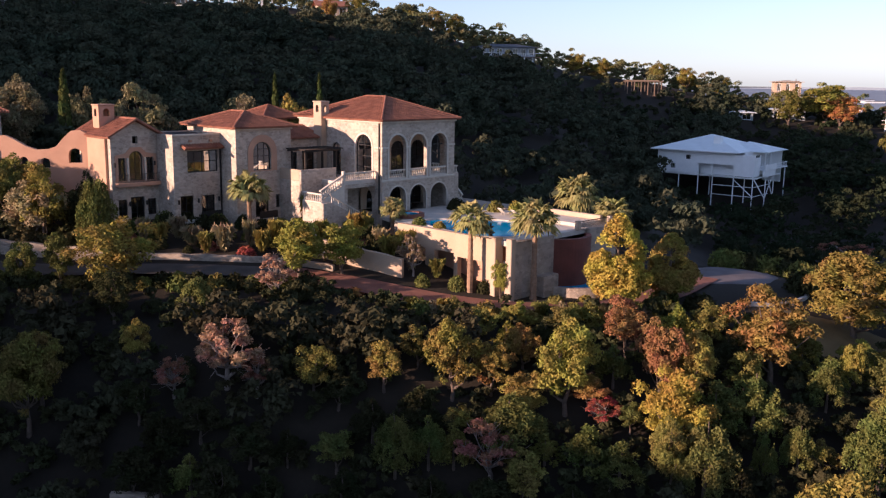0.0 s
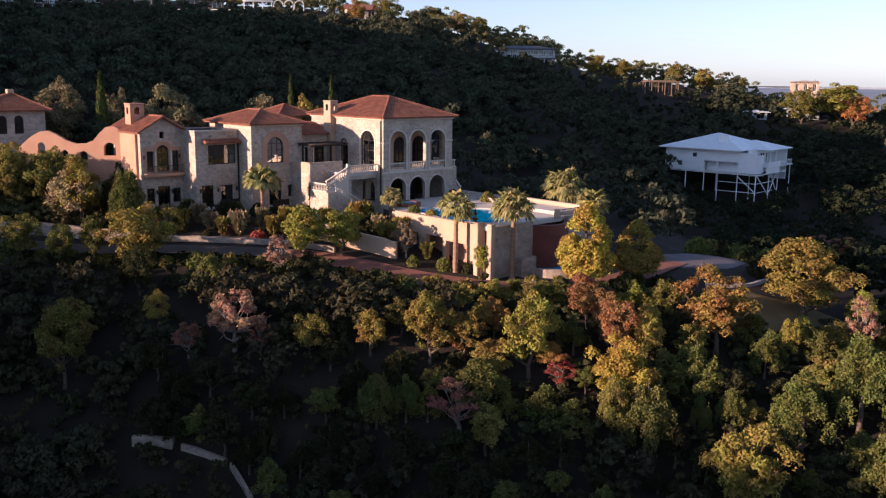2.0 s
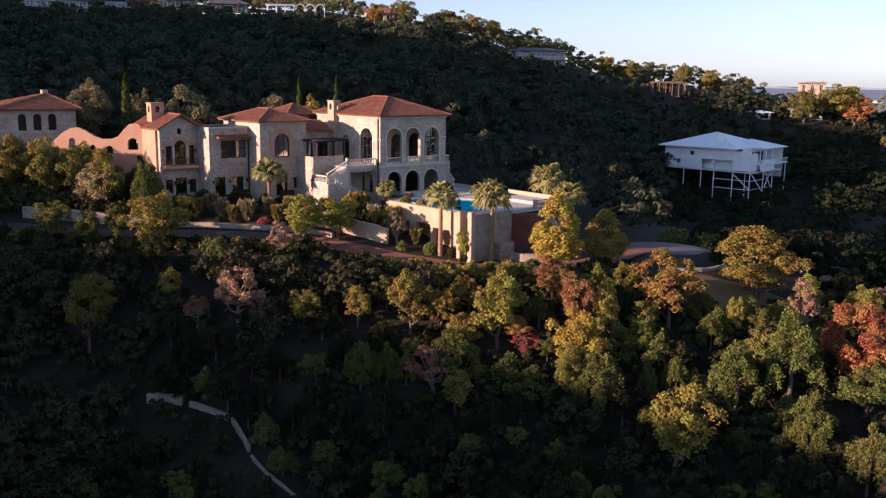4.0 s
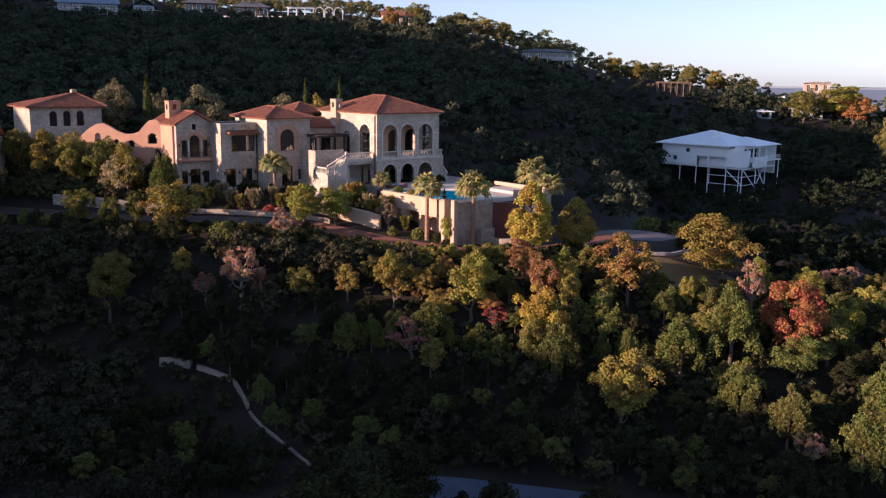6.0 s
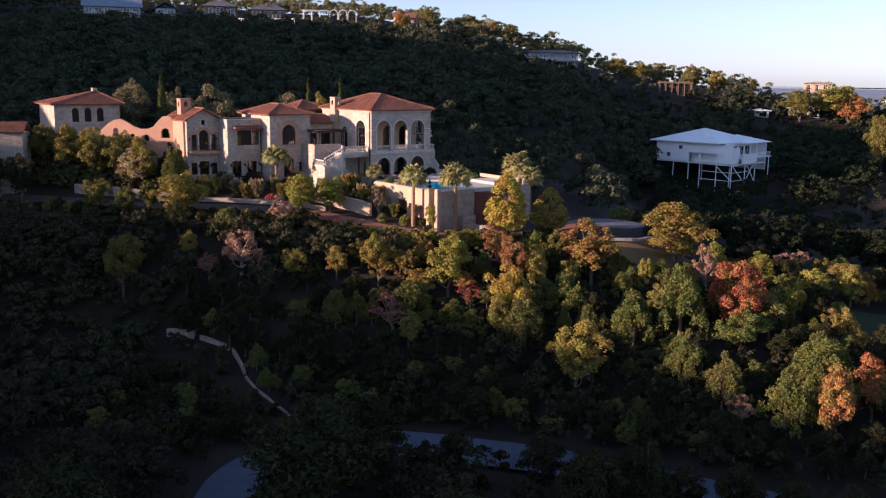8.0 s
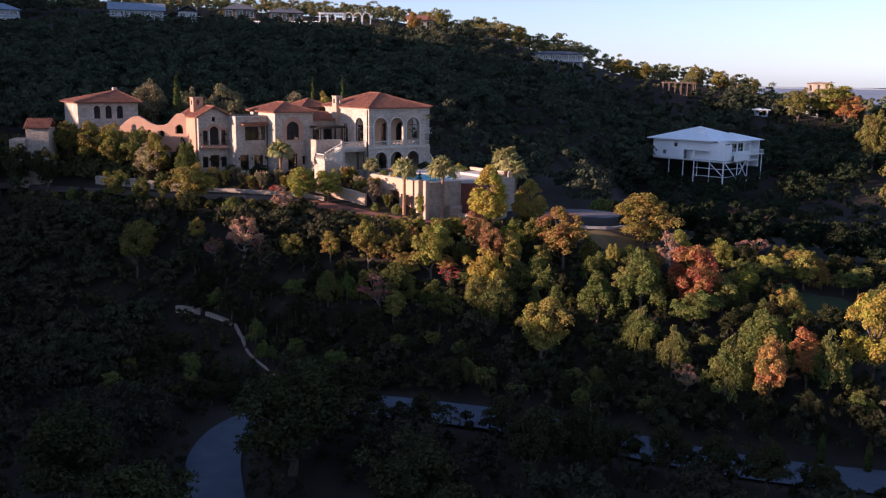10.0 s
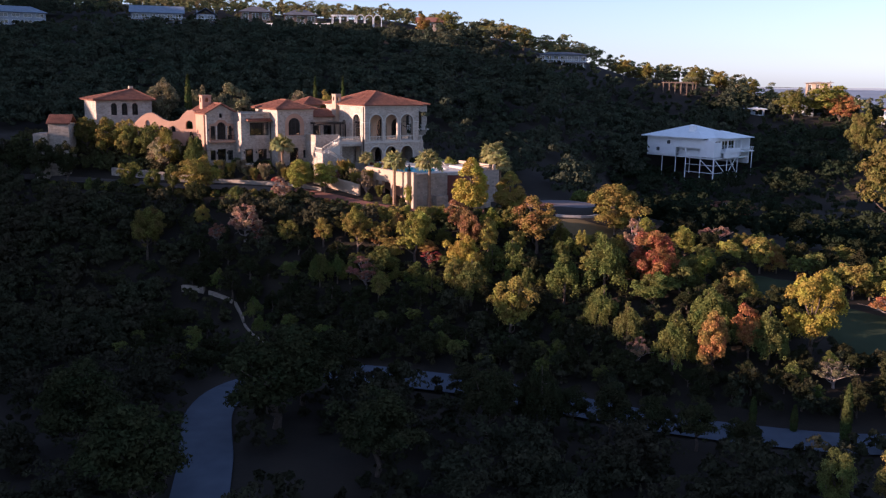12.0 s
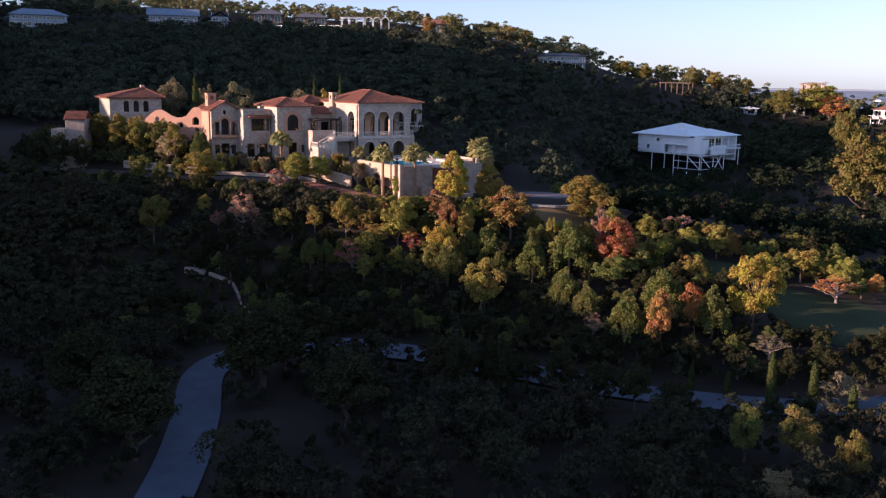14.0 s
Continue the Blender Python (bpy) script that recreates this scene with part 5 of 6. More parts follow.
def trunk_mesh(ls, limbs, kind):
    """A tapered, slightly bent trunk with limbs into the clumps."""
    verts, faces = [], []
    top = 0.85 if kind in ("cone", "juniper") else 0.5
    pts = [Vector((rng.normal(0, 0.03) * 3 * (i > 0), rng.normal(0, 0.03) * 3 * (i > 0), 7 * (top * i / 4 - 0.08 * (i == 0)))) for i in range(5)]
    rad = [0.24, 0.17, 0.13, 0.09, 0.04]
    for i in range(4):
        tube(verts, faces, pts[i], pts[i + 1], rad[i], rad[i + 1], 8)
    for c, _ in ls[:limbs]:
        end = Vector((c[0] * 3, c[1] * 3, c[2] * 7))
        k = min(3, max(1, int(c[2] * 5)))
        start = pts[k]
        mid = start.lerp(end, 0.5) + Vector((rng.normal(0, 0.2), rng.normal(0, 0.2), -0.25))
        tube(verts, faces, start, mid, rad[k] * 0.7, 0.055, 5)
        tube(verts, faces, mid, end, 0.055, 0.02, 4)
        if kind == "bare":
            for _k in range(3):
                tube(verts, faces, mid.lerp(end, 0.5), end + Vector(rng.normal(0, 0.55, 3)), 0.035, 0.012, 4)
    me = bpy.data.meshes.new(kind + "_trunk")
    me.from_pydata([tuple(v) for v in verts], [], faces)
    me.materials.append(BARK_PALE if kind == "bare" else BARK)
    me.polygons.foreach_set("use_smooth", [True] * len(me.polygons))
    return me


BARK_PALE = surface("pale_bark", (0.16, 0.13, 0.11), (0.36, 0.3, 0.26), 0.9, 3, 16, 0.4)


def species(kind, variants, lumps, leaves, size, limbs):
    made = []
    for _ in range(variants):
        crown, ls = crown_mesh(kind, lumps, leaves, size)
        made.append((crown, trunk_mesh(ls, limbs, kind)))
    return made


OAK = ("oak_tree", "spreading oak with clumped leaves on the slope", species("oak", 6, 72, 9000, 0.044, 9))
MAPLE = ("maple_tree", "dense upright maple in full autumn colour", species("maple", 2, 70, 15000, 0.035, 9))
JUNIPER = ("juniper_tree", "juniper with upright feathery green sprays", species("juniper", 4, 54, 10000, 0.043, 5))
BARE = ("crape_myrtle", "thinning tree with pale limbs and autumn leaves", species("bare", 3, 46, 5000, 0.042, 26))
CONE = ("bald_cypress", "conical bald cypress turning colour above the drive", species("cone", 2, 170, 20000, 0.04, 14))
DENSE_OAK = ("oak_tree", "full round-headed oak with dense leaves beside the court", species("oak", 1, 76, 16000, 0.038, 9))
FILL_OAK = ("oak_tree", "rounded oak in the woodland on the slope", species("oak", 5, 52, 4200, 0.058, 6))
FILL_JUNIPER = ("juniper_tree", "feathery juniper in the woodland on the slope", species("juniper", 3, 42, 4000, 0.058, 4))
COLOUR_WORDS = {OLIVE: "olive green", OLIVE_GOLD: "olive gold", YELLOW_GREEN: "yellow green", GREEN: "fresh green", DARK_GREEN: "shaded dark green", GOLD: "golden yellow",
                AMBER: "amber brown", ORANGE: "orange", RUST: "rust brown", RED_LEAF: "scarlet red", RED: "crimson", RUSSET: "russet", PINK_BROWN: "pinkish brown", TAN: "dry tan", SAGE: "sage green"}
planted = []


def plant(sort, x, y, radius, height, colour, z=None, sink=0.0):
    """A tree of a sort at (x, y), with its crown's radius, its height and its leaf colour."""
    name, words, variants = sort
    crown, trunk = variants[int(rng.integers(len(variants)))]
    t = new(name)
    zz = (ground_at(x, y) if z is None else z) - sink
    t.matrix_world = Matrix.Translation((x, y, zz)) @ Matrix.Rotation(rng.uniform(0, 6.28), 4, "Z") @ Matrix.Diagonal((radius / 3, radius / 3, height / 7, 1))
    tagged(t, COLOUR_WORDS[colour] + " " + words, "tree", "trees on the slope")
    tr = new("trunk", trunk)
    cr = new("crown", crown)
    k = rng.uniform(0.85, 1.15)
    cr.color = (colour[0] * k, colour[1] * k * rng.uniform(0.94, 1.06), colour[2] * k, 1)
    tr.parent = cr.parent = t
    planted.append((x, y, radius))
    return t


plant(OAK, -36.5, 83.0, 2.0, 5.6, GREEN)
plant(OAK, -31.0, 82.1, 4.2, 7.4, OLIVE_GOLD)
plant(OAK, -14.0, 85.6, 3.6, 6.3, YELLOW_GREEN)
plant(BARE, -15.6, 81.6, 2.3, 4.5, PINK_BROWN)
plant(OAK, -21.7, 75.8, 2.2, 5.5, GREEN)
plant(OAK, -32.3, 68.5, 2.8, 6.6, OLIVE)
plant(OAK, -25.6, 71.8, 1.8, 4.5, OLIVE_GOLD)
plant(BARE, -17.7, 70.3, 3.8, 6.8, PINK_BROWN)
plant(BARE, -21.9, 69.5, 2.1, 4.0, RUSSET)
plant(BARE, -15.1, 69.7, 2.1, 4.0, RUSSET)
plant(OAK, -10.5, 69.9, 2.1, 4.5, OLIVE)
plant(OAK, -4.7, 70.3, 2.2, 4.5, OLIVE_GOLD)
plant(OAK, -2.0, 72.7, 1.8, 3.7, OLIVE)
plant(OAK, -29.4, 77.2, 2.4, 5.1, DARK_GREEN)
plant(JUNIPER, -3.5, 64.8, 2.1, 6.1, GREEN)
plant(JUNIPER, -0.9, 65.2, 1.8, 5.1, GREEN)
plant(OAK, 0.9, 69.9, 2.7, 7.2, OLIVE_GOLD)
plant(OAK, 4.2, 70.3, 2.0, 5.0, AMBER)
plant(OAK, 3.4, 75.6, 1.9, 3.3, OLIVE)
plant(OAK, 6.9, 72.7, 1.8, 4.3, AMBER)
plant(OAK, 10.2, 69.0, 3.3, 8.3, YELLOW_GREEN)
plant(OAK, 6.8, 68.6, 2.3, 4.2, OLIVE_GOLD)
plant(OAK, 12.0, 69.5, 1.8, 3.1, AMBER)
plant(BARE, 13.1, 68.0, 2.0, 2.8, RED)
plant(OAK, 16.0, 74.4, 2.7, 5.4, RUST)
plant(OAK, 18.2, 70.5, 2.7, 7.2, RUST)
plant(OAK, 21.1, 70.3, 2.2, 6.4, OLIVE_GOLD)
plant(OAK, 18.1, 65.9, 3.2, 7.7, GOLD)
plant(OAK, 28.1, 72.8, 4.2, 8.2, AMBER)
plant(DENSE_OAK, 39.8, 83.0, 5.7, 9.0, OLIVE_GOLD, sink=0.5)
plant(BARE, 65.1, 140.6, 5.5, 5.3, RUSSET)
plant(BARE, 3.9, 64.3, 3.2, 5.0, RUSSET)
plant(JUNIPER, 5.3, 66.3, 3.4, 5.1, GREEN)
plant(JUNIPER, 19.9, 62.5, 2.7, 8.0, GREEN)
plant(JUNIPER, 25.1, 67.4, 2.7, 6.6, GREEN)
plant(JUNIPER, 24.9, 64.2, 1.1, 4.8, GREEN)
plant(JUNIPER, 27.7, 64.7, 1.5, 4.8, GREEN)
plant(OAK, 17.6, 63.3, 2.3, 6.5, OLIVE)
plant(JUNIPER, 32.1, 70.5, 1.8, 4.3, GREEN)
plant(OAK, 34.8, 72.2, 1.2, 5.4, YELLOW_GREEN)
plant(JUNIPER, 33.1, 62.7, 2.9, 8.1, GREEN)
plant(JUNIPER, 38.4, 64.2, 3.6, 10.2, GREEN)
plant(MAPLE, 45.1, 65.8, 4.6, 9.3, RED_LEAF)
plant(OAK, 45.3, 62.7, 3.7, 5.2, GREEN)
plant(JUNIPER, 38.5, 57.5, 2.5, 7.1, GREEN)
plant(JUNIPER, 41.8, 52.5, 2.3, 7.6, GREEN)
plant(BARE, 43.1, 49.8, 1.6, 4.3, PINK_BROWN)
plant(OAK, 26.4, 55.7, 3.8, 9.1, OLIVE_GOLD)
plant(OAK, 50.1, 77.7, 2.8, 5.6, YELLOW_GREEN)
plant(BARE, 54.5, 81.3, 2.9, 4.7, PINK_BROWN)
plant(BARE, 42.9, 75.2, 2.2, 6.5, PINK_BROWN)
plant(OAK, 54.3, 67.3, 2.0, 5.0, DARK_GREEN)
plant(JUNIPER, 51.8, 56.6, 3.1, 6.9, GREEN)
plant(JUNIPER, 47.3, 48.5, 3.0, 8.5, GREEN)
plant(OAK, 51.7, 48.0, 2.5, 8.2, ORANGE)
plant(MAPLE, 64.2, 54.4, 4.8, 11.2, GOLD)
plant(BARE, 66.0, 48.6, 2.9, 3.8, SAGE)
plant(JUNIPER, 52.7, 53.7, 3.8, 8.1, GREEN)
plant(JUNIPER, 58.8, 51.6, 2.8, 8.5, GREEN)
plant(OAK, 51.8, 48.1, 2.7, 8.7, AMBER)
plant(OAK, 56.6, 51.8, 2.4, 7.1, ORANGE)
plant(OAK, 79.2, 72.0, 2.8, 5.4, YELLOW_GREEN)
plant(BARE, 77.3, 66.5, 3.4, 4.8, ORANGE)
plant(OAK, 83.7, 71.4, 1.9, 3.9, ORANGE)
plant(BARE, 73.4, 38.1, 3.4, 4.4, SAGE)
plant(OAK, 65.4, 20.1, 2.9, 6.3, OLIVE)
plant(OAK, 69.0, 14.2, 2.1, 6.7, OLIVE)
plant(OAK, 61.7, 7.9, 2.3, 4.9, TAN)
plant(OAK, 60.0, 19.7, 2.4, 6.6, GREEN)
plant(OAK, 98.8, 146.1, 7.8, 21.9, OLIVE)
plant(OAK, 106.0, 206.9, 4.9, 16.0, OLIVE)
plant(OAK, 105.3, 250.1, 9.3, 12.3, YELLOW_GREEN)
plant(OAK, 108.3, 246.5, 5.6, 9.7, ORANGE)
plant(OAK, 94.3, 246.6, 6.1, 10.9, OLIVE)
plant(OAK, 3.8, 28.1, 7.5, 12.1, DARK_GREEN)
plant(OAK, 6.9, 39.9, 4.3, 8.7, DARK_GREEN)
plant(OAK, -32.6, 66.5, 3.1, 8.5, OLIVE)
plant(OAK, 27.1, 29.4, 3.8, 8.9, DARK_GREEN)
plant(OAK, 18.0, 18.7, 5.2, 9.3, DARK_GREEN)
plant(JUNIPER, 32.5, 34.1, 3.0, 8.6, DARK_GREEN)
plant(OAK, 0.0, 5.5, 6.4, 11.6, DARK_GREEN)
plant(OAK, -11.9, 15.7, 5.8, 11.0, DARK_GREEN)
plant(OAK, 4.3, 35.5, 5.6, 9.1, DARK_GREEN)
plant(OAK, -41.2, 90.7, 3.3, 8.4, OLIVE_GOLD)
plant(JUNIPER, -37.0, 91.8, 2.2, 8.7, DARK_GREEN)
plant(OAK, -45.9, 94.6, 3.0, 7.2, OLIVE)
plant(OAK, -50.8, 93.6, 2.8, 8.4, OLIVE_GOLD)
plant(OAK, -47.1, 94.4, 3.3, 6.7, OLIVE)
plant(OAK, -42.2, 90.8, 3.8, 7.5, TAN)
plant(JUNIPER, -35.3, 89.4, 2.3, 9.9, GREEN)
plant(OAK, -53.0, 93.4, 2.1, 6.8, GREEN)
plant(OAK, -60.8, 95.7, 2.0, 6.4, OLIVE)
plant(OAK, -10.0, 87.0, 3.0, 5.8, YELLOW_GREEN)
plant(CONE, 16.5, 81.8, 3.9, 9.4, GOLD)
plant(CONE, 22.3, 85.5, 3.5, 7.0, OLIVE_GOLD)
plant(OAK, -53.0, 111.0, 4.4, 12.0, SAGE)
plant(OAK, -45.0, 112.0, 3.0, 11.5, SAGE)
plant(OAK, -37.5, 113.5, 4.6, 12.5, SAGE)
plant(OAK, -26.0, 119.0, 4.3, 13.5, SAGE)
plant(OAK, -20.5, 120.5, 4.0, 13.0, OLIVE_GOLD)
plant(OAK, -26.9, 286.0, 5.0, 11.0, OLIVE)
plant(OAK, -36.0, 283.0, 4.0, 8.0, AMBER)
plant(OAK, -4.0, 284.0, 4.5, 8.0, OLIVE_GOLD)
plant(OAK, 3.0, 281.0, 5.0, 9.0, OLIVE_GOLD)
plant(OAK, -12.0, 286.0, 4.5, 8.0, OLIVE)
plant(OAK, 40.0, 278.0, 4.2, 8.0, OLIVE_GOLD)
plant(OAK, 48.0, 279.0, 4.0, 8.0, OLIVE_GOLD)
plant(OAK, 66.0, 280.0, 4.0, 8.5, OLIVE)
plant(OAK, 74.0, 278.0, 4.4, 8.5, OLIVE_GOLD)
plant(OAK, 84.0, 276.0, 4.0, 8.0, OLIVE)
plant(OAK, -55.0, 93.0, 3.2, 8.5, OLIVE_GOLD)
plant(OAK, -59.5, 94.0, 3.0, 7.5, OLIVE)
plant(OAK, -50.0, 92.5, 2.8, 7.0, OLIVE)
plant(OAK, -46.0, 93.0, 2.6, 7.0, GREEN)
plant(OAK, -63.0, 84.5, 3.2, 9.0, DARK_GREEN)
plant(OAK, -68.0, 85.0, 3.2, 8.0, DARK_GREEN)
plant(OAK, -58.5, 85.5, 3.0, 8.0, DARK_GREEN)
plant(JUNIPER, -73.0, 88.0, 3.0, 8.0, DARK_GREEN)
plant(OAK, -44.5, 82.5, 2.6, 6.0, OLIVE)
plant(OAK, -40.0, 82.5, 2.2, 5.0, GREEN)
plant(BARE, -3.0, 88.2, 1.9, 4.2, TAN)
plant(OAK, 5.6, 83.9, 1.0, 4.2, YELLOW_GREEN)

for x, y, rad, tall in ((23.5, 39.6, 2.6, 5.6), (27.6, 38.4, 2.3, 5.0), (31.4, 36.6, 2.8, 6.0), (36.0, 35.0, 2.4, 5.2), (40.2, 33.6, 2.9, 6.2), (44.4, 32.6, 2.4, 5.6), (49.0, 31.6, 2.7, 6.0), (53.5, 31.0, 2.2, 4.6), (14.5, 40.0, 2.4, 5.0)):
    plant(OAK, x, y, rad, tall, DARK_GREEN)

# italian cypresses
def cypress(x, y, height, z=None, radius=0.55):
    global cypress_mesh
    t = new("italian_cypress")
    t.matrix_world = pose(x, y, (ground_at(x, y) if z is None else z)) @ Matrix.Diagonal((radius, radius, height, 1))
    tagged(t, "tall narrow dark green italian cypress", "tree", "italian cypresses")
    c = new("crown", CYPRESS)
    c.color = (0.055, 0.07, 0.022, 1)
    c.parent = t
    k = new("trunk", CYPRESS_TRUNK)
    k.parent = t
    planted.append((x, y, radius))


def cypress_parts():
    n = 1500
    h = rng.uniform(0.03, 1, n)
    w = np.sin(np.pi * np.clip(0.18 + 0.82 * h, 0, 1)) ** 0.6 * rng.uniform(0.75, 1.1, n)
    a = rng.uniform(0, 2 * np.pi, n)
    p = np.column_stack((np.cos(a) * w, np.sin(a) * w, h))
    nrm = np.column_stack((np.cos(a), np.sin(a), np.zeros(n)))
    me = leaf_mesh("cypress_crown", p * (0.6, 0.6, 7), nrm, 0.17, 2.2, 0.35)
    co = np.empty(3 * n * 3, np.float32)
    me.vertices.foreach_get("co", co)
    me.vertices.foreach_set("co", (co.reshape(-1, 3) / (0.6, 0.6, 7)).astype(np.float32).ravel())
    v, f = [], []
    tube(v, f, Vector((0, 0, -0.03)), Vector((0, 0, 0.7)), 0.16, 0.05)
    tm = bpy.data.meshes.new("cypress_trunk")
    tm.from_pydata([tuple(q) for q in v], [], f)
    tm.materials.append(BARK)
    return me, tm


CYPRESS, CYPRESS_TRUNK = cypress_parts()
cypress(-45.6, 108.0, 13.6, radius=0.75)
cypress(-22.0, 117.0, 15.6)
cypress(-16.4, 118.0, 16.0, radius=0.5)
cypress(64.5, 35.6, 7.2)
cypress(69.2, 35.8, 6.4)
cypress(72.2, 30.0, 5.8)
cypress(82.0, 48.0, 8.0)
cypress(55.8, 40.0, 3.4, radius=0.4)
cypress(60.0, 39.0, 3.2, radius=0.4)


# fan palms
def palm(x, y, z, height, spread=1.7, fronds=46, lean=0.0):
    p = new("fan_palm")
    p.matrix_world = pose(x, y, z)
    tagged(p, "fan palm with a ringed brown trunk and drooping green fronds", "palm tree", "fan palms")
    bm = bmesh.new()
    rows = []
    n = max(4, int(height / 0.3))
    for i in range(n + 1):
        f = i / n
        r = 0.3 - 0.1 * f + (0.035 if i % 2 else 0) + (0.1 if i == 0 else 0)
        rows.append([bm.verts.new((r * math.cos(k * math.pi / 4) + lean * f * f, r * math.sin(k * math.pi / 4), height * f - (0.2 if i == 0 else 0))) for k in range(8)])
    for a, b in zip(rows, rows[1:]):
        for k in range(8):
            bm.faces.new((a[k], a[(k + 1) % 8], b[(k + 1) % 8], b[k]))
    part("trunk", bm, PALM_BARK, p)
    dead = bmesh.new()
    for i in range(26):
        a, r = rng.uniform(0, 6.28), rng.uniform(0.25, 0.42)
        z0 = height - rng.uniform(0.1, 0.9)
        vs = [Vector((r * math.cos(a + s), r * math.sin(a + s), z0 - dz)) for s, dz in ((-0.35, 0), (0.35, 0), (0.0, 0.75))]
        dead.faces.new([dead.verts.new(v + Vector((lean, 0, 0))) for v in vs])
    part("dead_frond_skirt", dead, PALM_BARK, p, "dry brown hanging fronds")
    verts, faces = [], []
    for i in range(fronds):
        a = rng.uniform(0, 6.28)
        el = math.asin(rng.uniform(-0.5, 0.98))
        out = Vector((math.cos(a) * math.cos(el), math.sin(a) * math.cos(el), math.sin(el)))
        side = Vector((-math.sin(a), math.cos(a), 0))
        up = out.cross(side) * -1
        stalk = spread * rng.uniform(0.42, 0.6)
        hub = Vector((lean, 0, height)) + out * stalk
        b = len(verts)
        w = 0.02
        verts += [Vector((lean, 0, height)) - side * w, Vector((lean, 0, height)) + side * w, hub + side * w, hub - side * w]
        faces.append((b, b + 1, b + 2, b + 3))
        for k in range(11):
            t = radians(-75 + 150 * k / 10)
            d = out * math.cos(t) + side * math.sin(t)
            n_ = out.cross(side)
            ln = spread * 0.56 * rng.uniform(0.85, 1.1) * (1 - 0.25 * abs(t))
            tip = hub + d * ln + Vector((0, 0, -0.32 * spread * rng.uniform(0.3, 1)))
            mid = hub + d * ln * 0.55
            ww = d.cross(n_).normalized() * 0.07 * spread
            b = len(verts)
            verts += [hub, mid - ww, tip, mid + ww]
            faces.append((b, b + 1, b + 2, b + 3))
    fr = mesh_object("fronds", verts, faces, LEAF, p)
    fr.color = (0.27, 0.255, 0.095, 1)
    planted.append((x, y, 1.0))
    return p


palm(2.7, 85.6, 9.0, 7.5, 2.3, 60)
palm(8.9, 84.9, 9.0, 7.7, 2.6, 66)
palm(16.3, 108.6, 13.4, 3.0, 2.9, 80)
palm(18.9, 98.5, 9.0, 6.6, 2.3, 64)
palm(-21.0, 95.3, 12.6, 5.4, 2.4, 74)
palm(-5.6, 97.6, 13.2, 2.6, 1.6, 50)


# clipped and loose shrubs
SHRUB = []
for _ in range(3):
    nl = 700
    d = rng.normal(0, 1, (nl, 3))
    d /= np.linalg.norm(d, axis=1)[:, None]
    d[:, 2] = np.abs(d[:, 2])
    SHRUB.append(leaf_mesh("shrub_leaves", d * rng.uniform(0.6, 1.05, (nl, 1)), d, 0.16, 1.5, 0.6))
SPIKY = []
for _ in range(2):
    nl = 420
    a = rng.uniform(0, 6.28, nl)
    r = rng.uniform(0, 1, nl) ** 0.5
    d = np.column_stack((np.cos(a) * r * 0.6, np.sin(a) * r * 0.6, np.ones(nl)))
    k = rng.uniform(0.25, 1.1, (nl, 1))
    side = np.column_stack((-np.sin(a), np.cos(a), np.zeros(nl)))
    SPIKY.append(leaf_mesh("shrub_sprays", d * k, side, 0.13, 2.6, 0.3))


def shrub(x, y, radius, height, colour, z=None, spiky=False, words="rounded garden shrub beside the villa"):
    s = new("shrub")
    s.matrix_world = pose(x, y, (ground_at(x, y) if z is None else z) - 0.05, 0, 0, rng.uniform(0, 360)) @ Matrix.Diagonal((radius, radius, height, 1))
    tagged(s, COLOUR_WORDS[colour] + " " + words, "shrub", "garden shrubs")
    src = SPIKY if spiky else SHRUB
    c = new("foliage", src[int(rng.integers(len(src)))])
    c.color = (*colour, 1)
    c.parent = s
    planted.append((x, y, radius))


shrub(-28.3, 93.5, 1.5, 2.2, TAN, spiky=True)
shrub(-22.8, 91.2, 1.8, 2.6, TAN, spiky=True)
shrub(-17.6, 93.0, 1.7, 2.6, OLIVE_GOLD, spiky=True)
shrub(-14.8, 98.0, 1.8, 3.6, OLIVE, spiky=True)
shrub(-9.0, 95.0, 1.9, 3.0, OLIVE_GOLD, spiky=True)
shrub(-7.4, 94.2, 1.9, 2.6, DARK_GREEN)
shrub(-5.6, 91.2, 1.8, 2.4, OLIVE_GOLD, spiky=True)
shrub(-25.0, 97.2, 1.1, 1.6, DARK_GREEN)
shrub(-30.2, 96.3, 1.2, 1.6, DARK_GREEN)
shrub(-33.0, 94.6, 1.3, 1.5, GREEN)
shrub(-20.5, 91.0, 1.0, 1.0, RED)
shrub(-24.5, 92.0, 0.9, 0.9, RUSSET)
shrub(-8.5, 83.0, 1.0, 0.7, ORANGE)
shrub(-2.0, 86.0, 0.8, 1.2, GREEN)
shrub(1.4, 86.0, 0.9, 1.4, GREEN)
shrub(4.2, 86.0, 0.9, 1.3, DARK_GREEN)
shrub(11.0, 83.8, 0.9, 0.9, OLIVE)
shrub(14.0, 84.6, 0.8, 0.8, OLIVE_GOLD)
shrub(22.0, 86.0, 1.5, 1.6, GREEN)
shrub(25.0, 84.0, 1.7, 1.6, DARK_GREEN)
shrub(20.5, 83.0, 1.4, 1.4, GREEN)


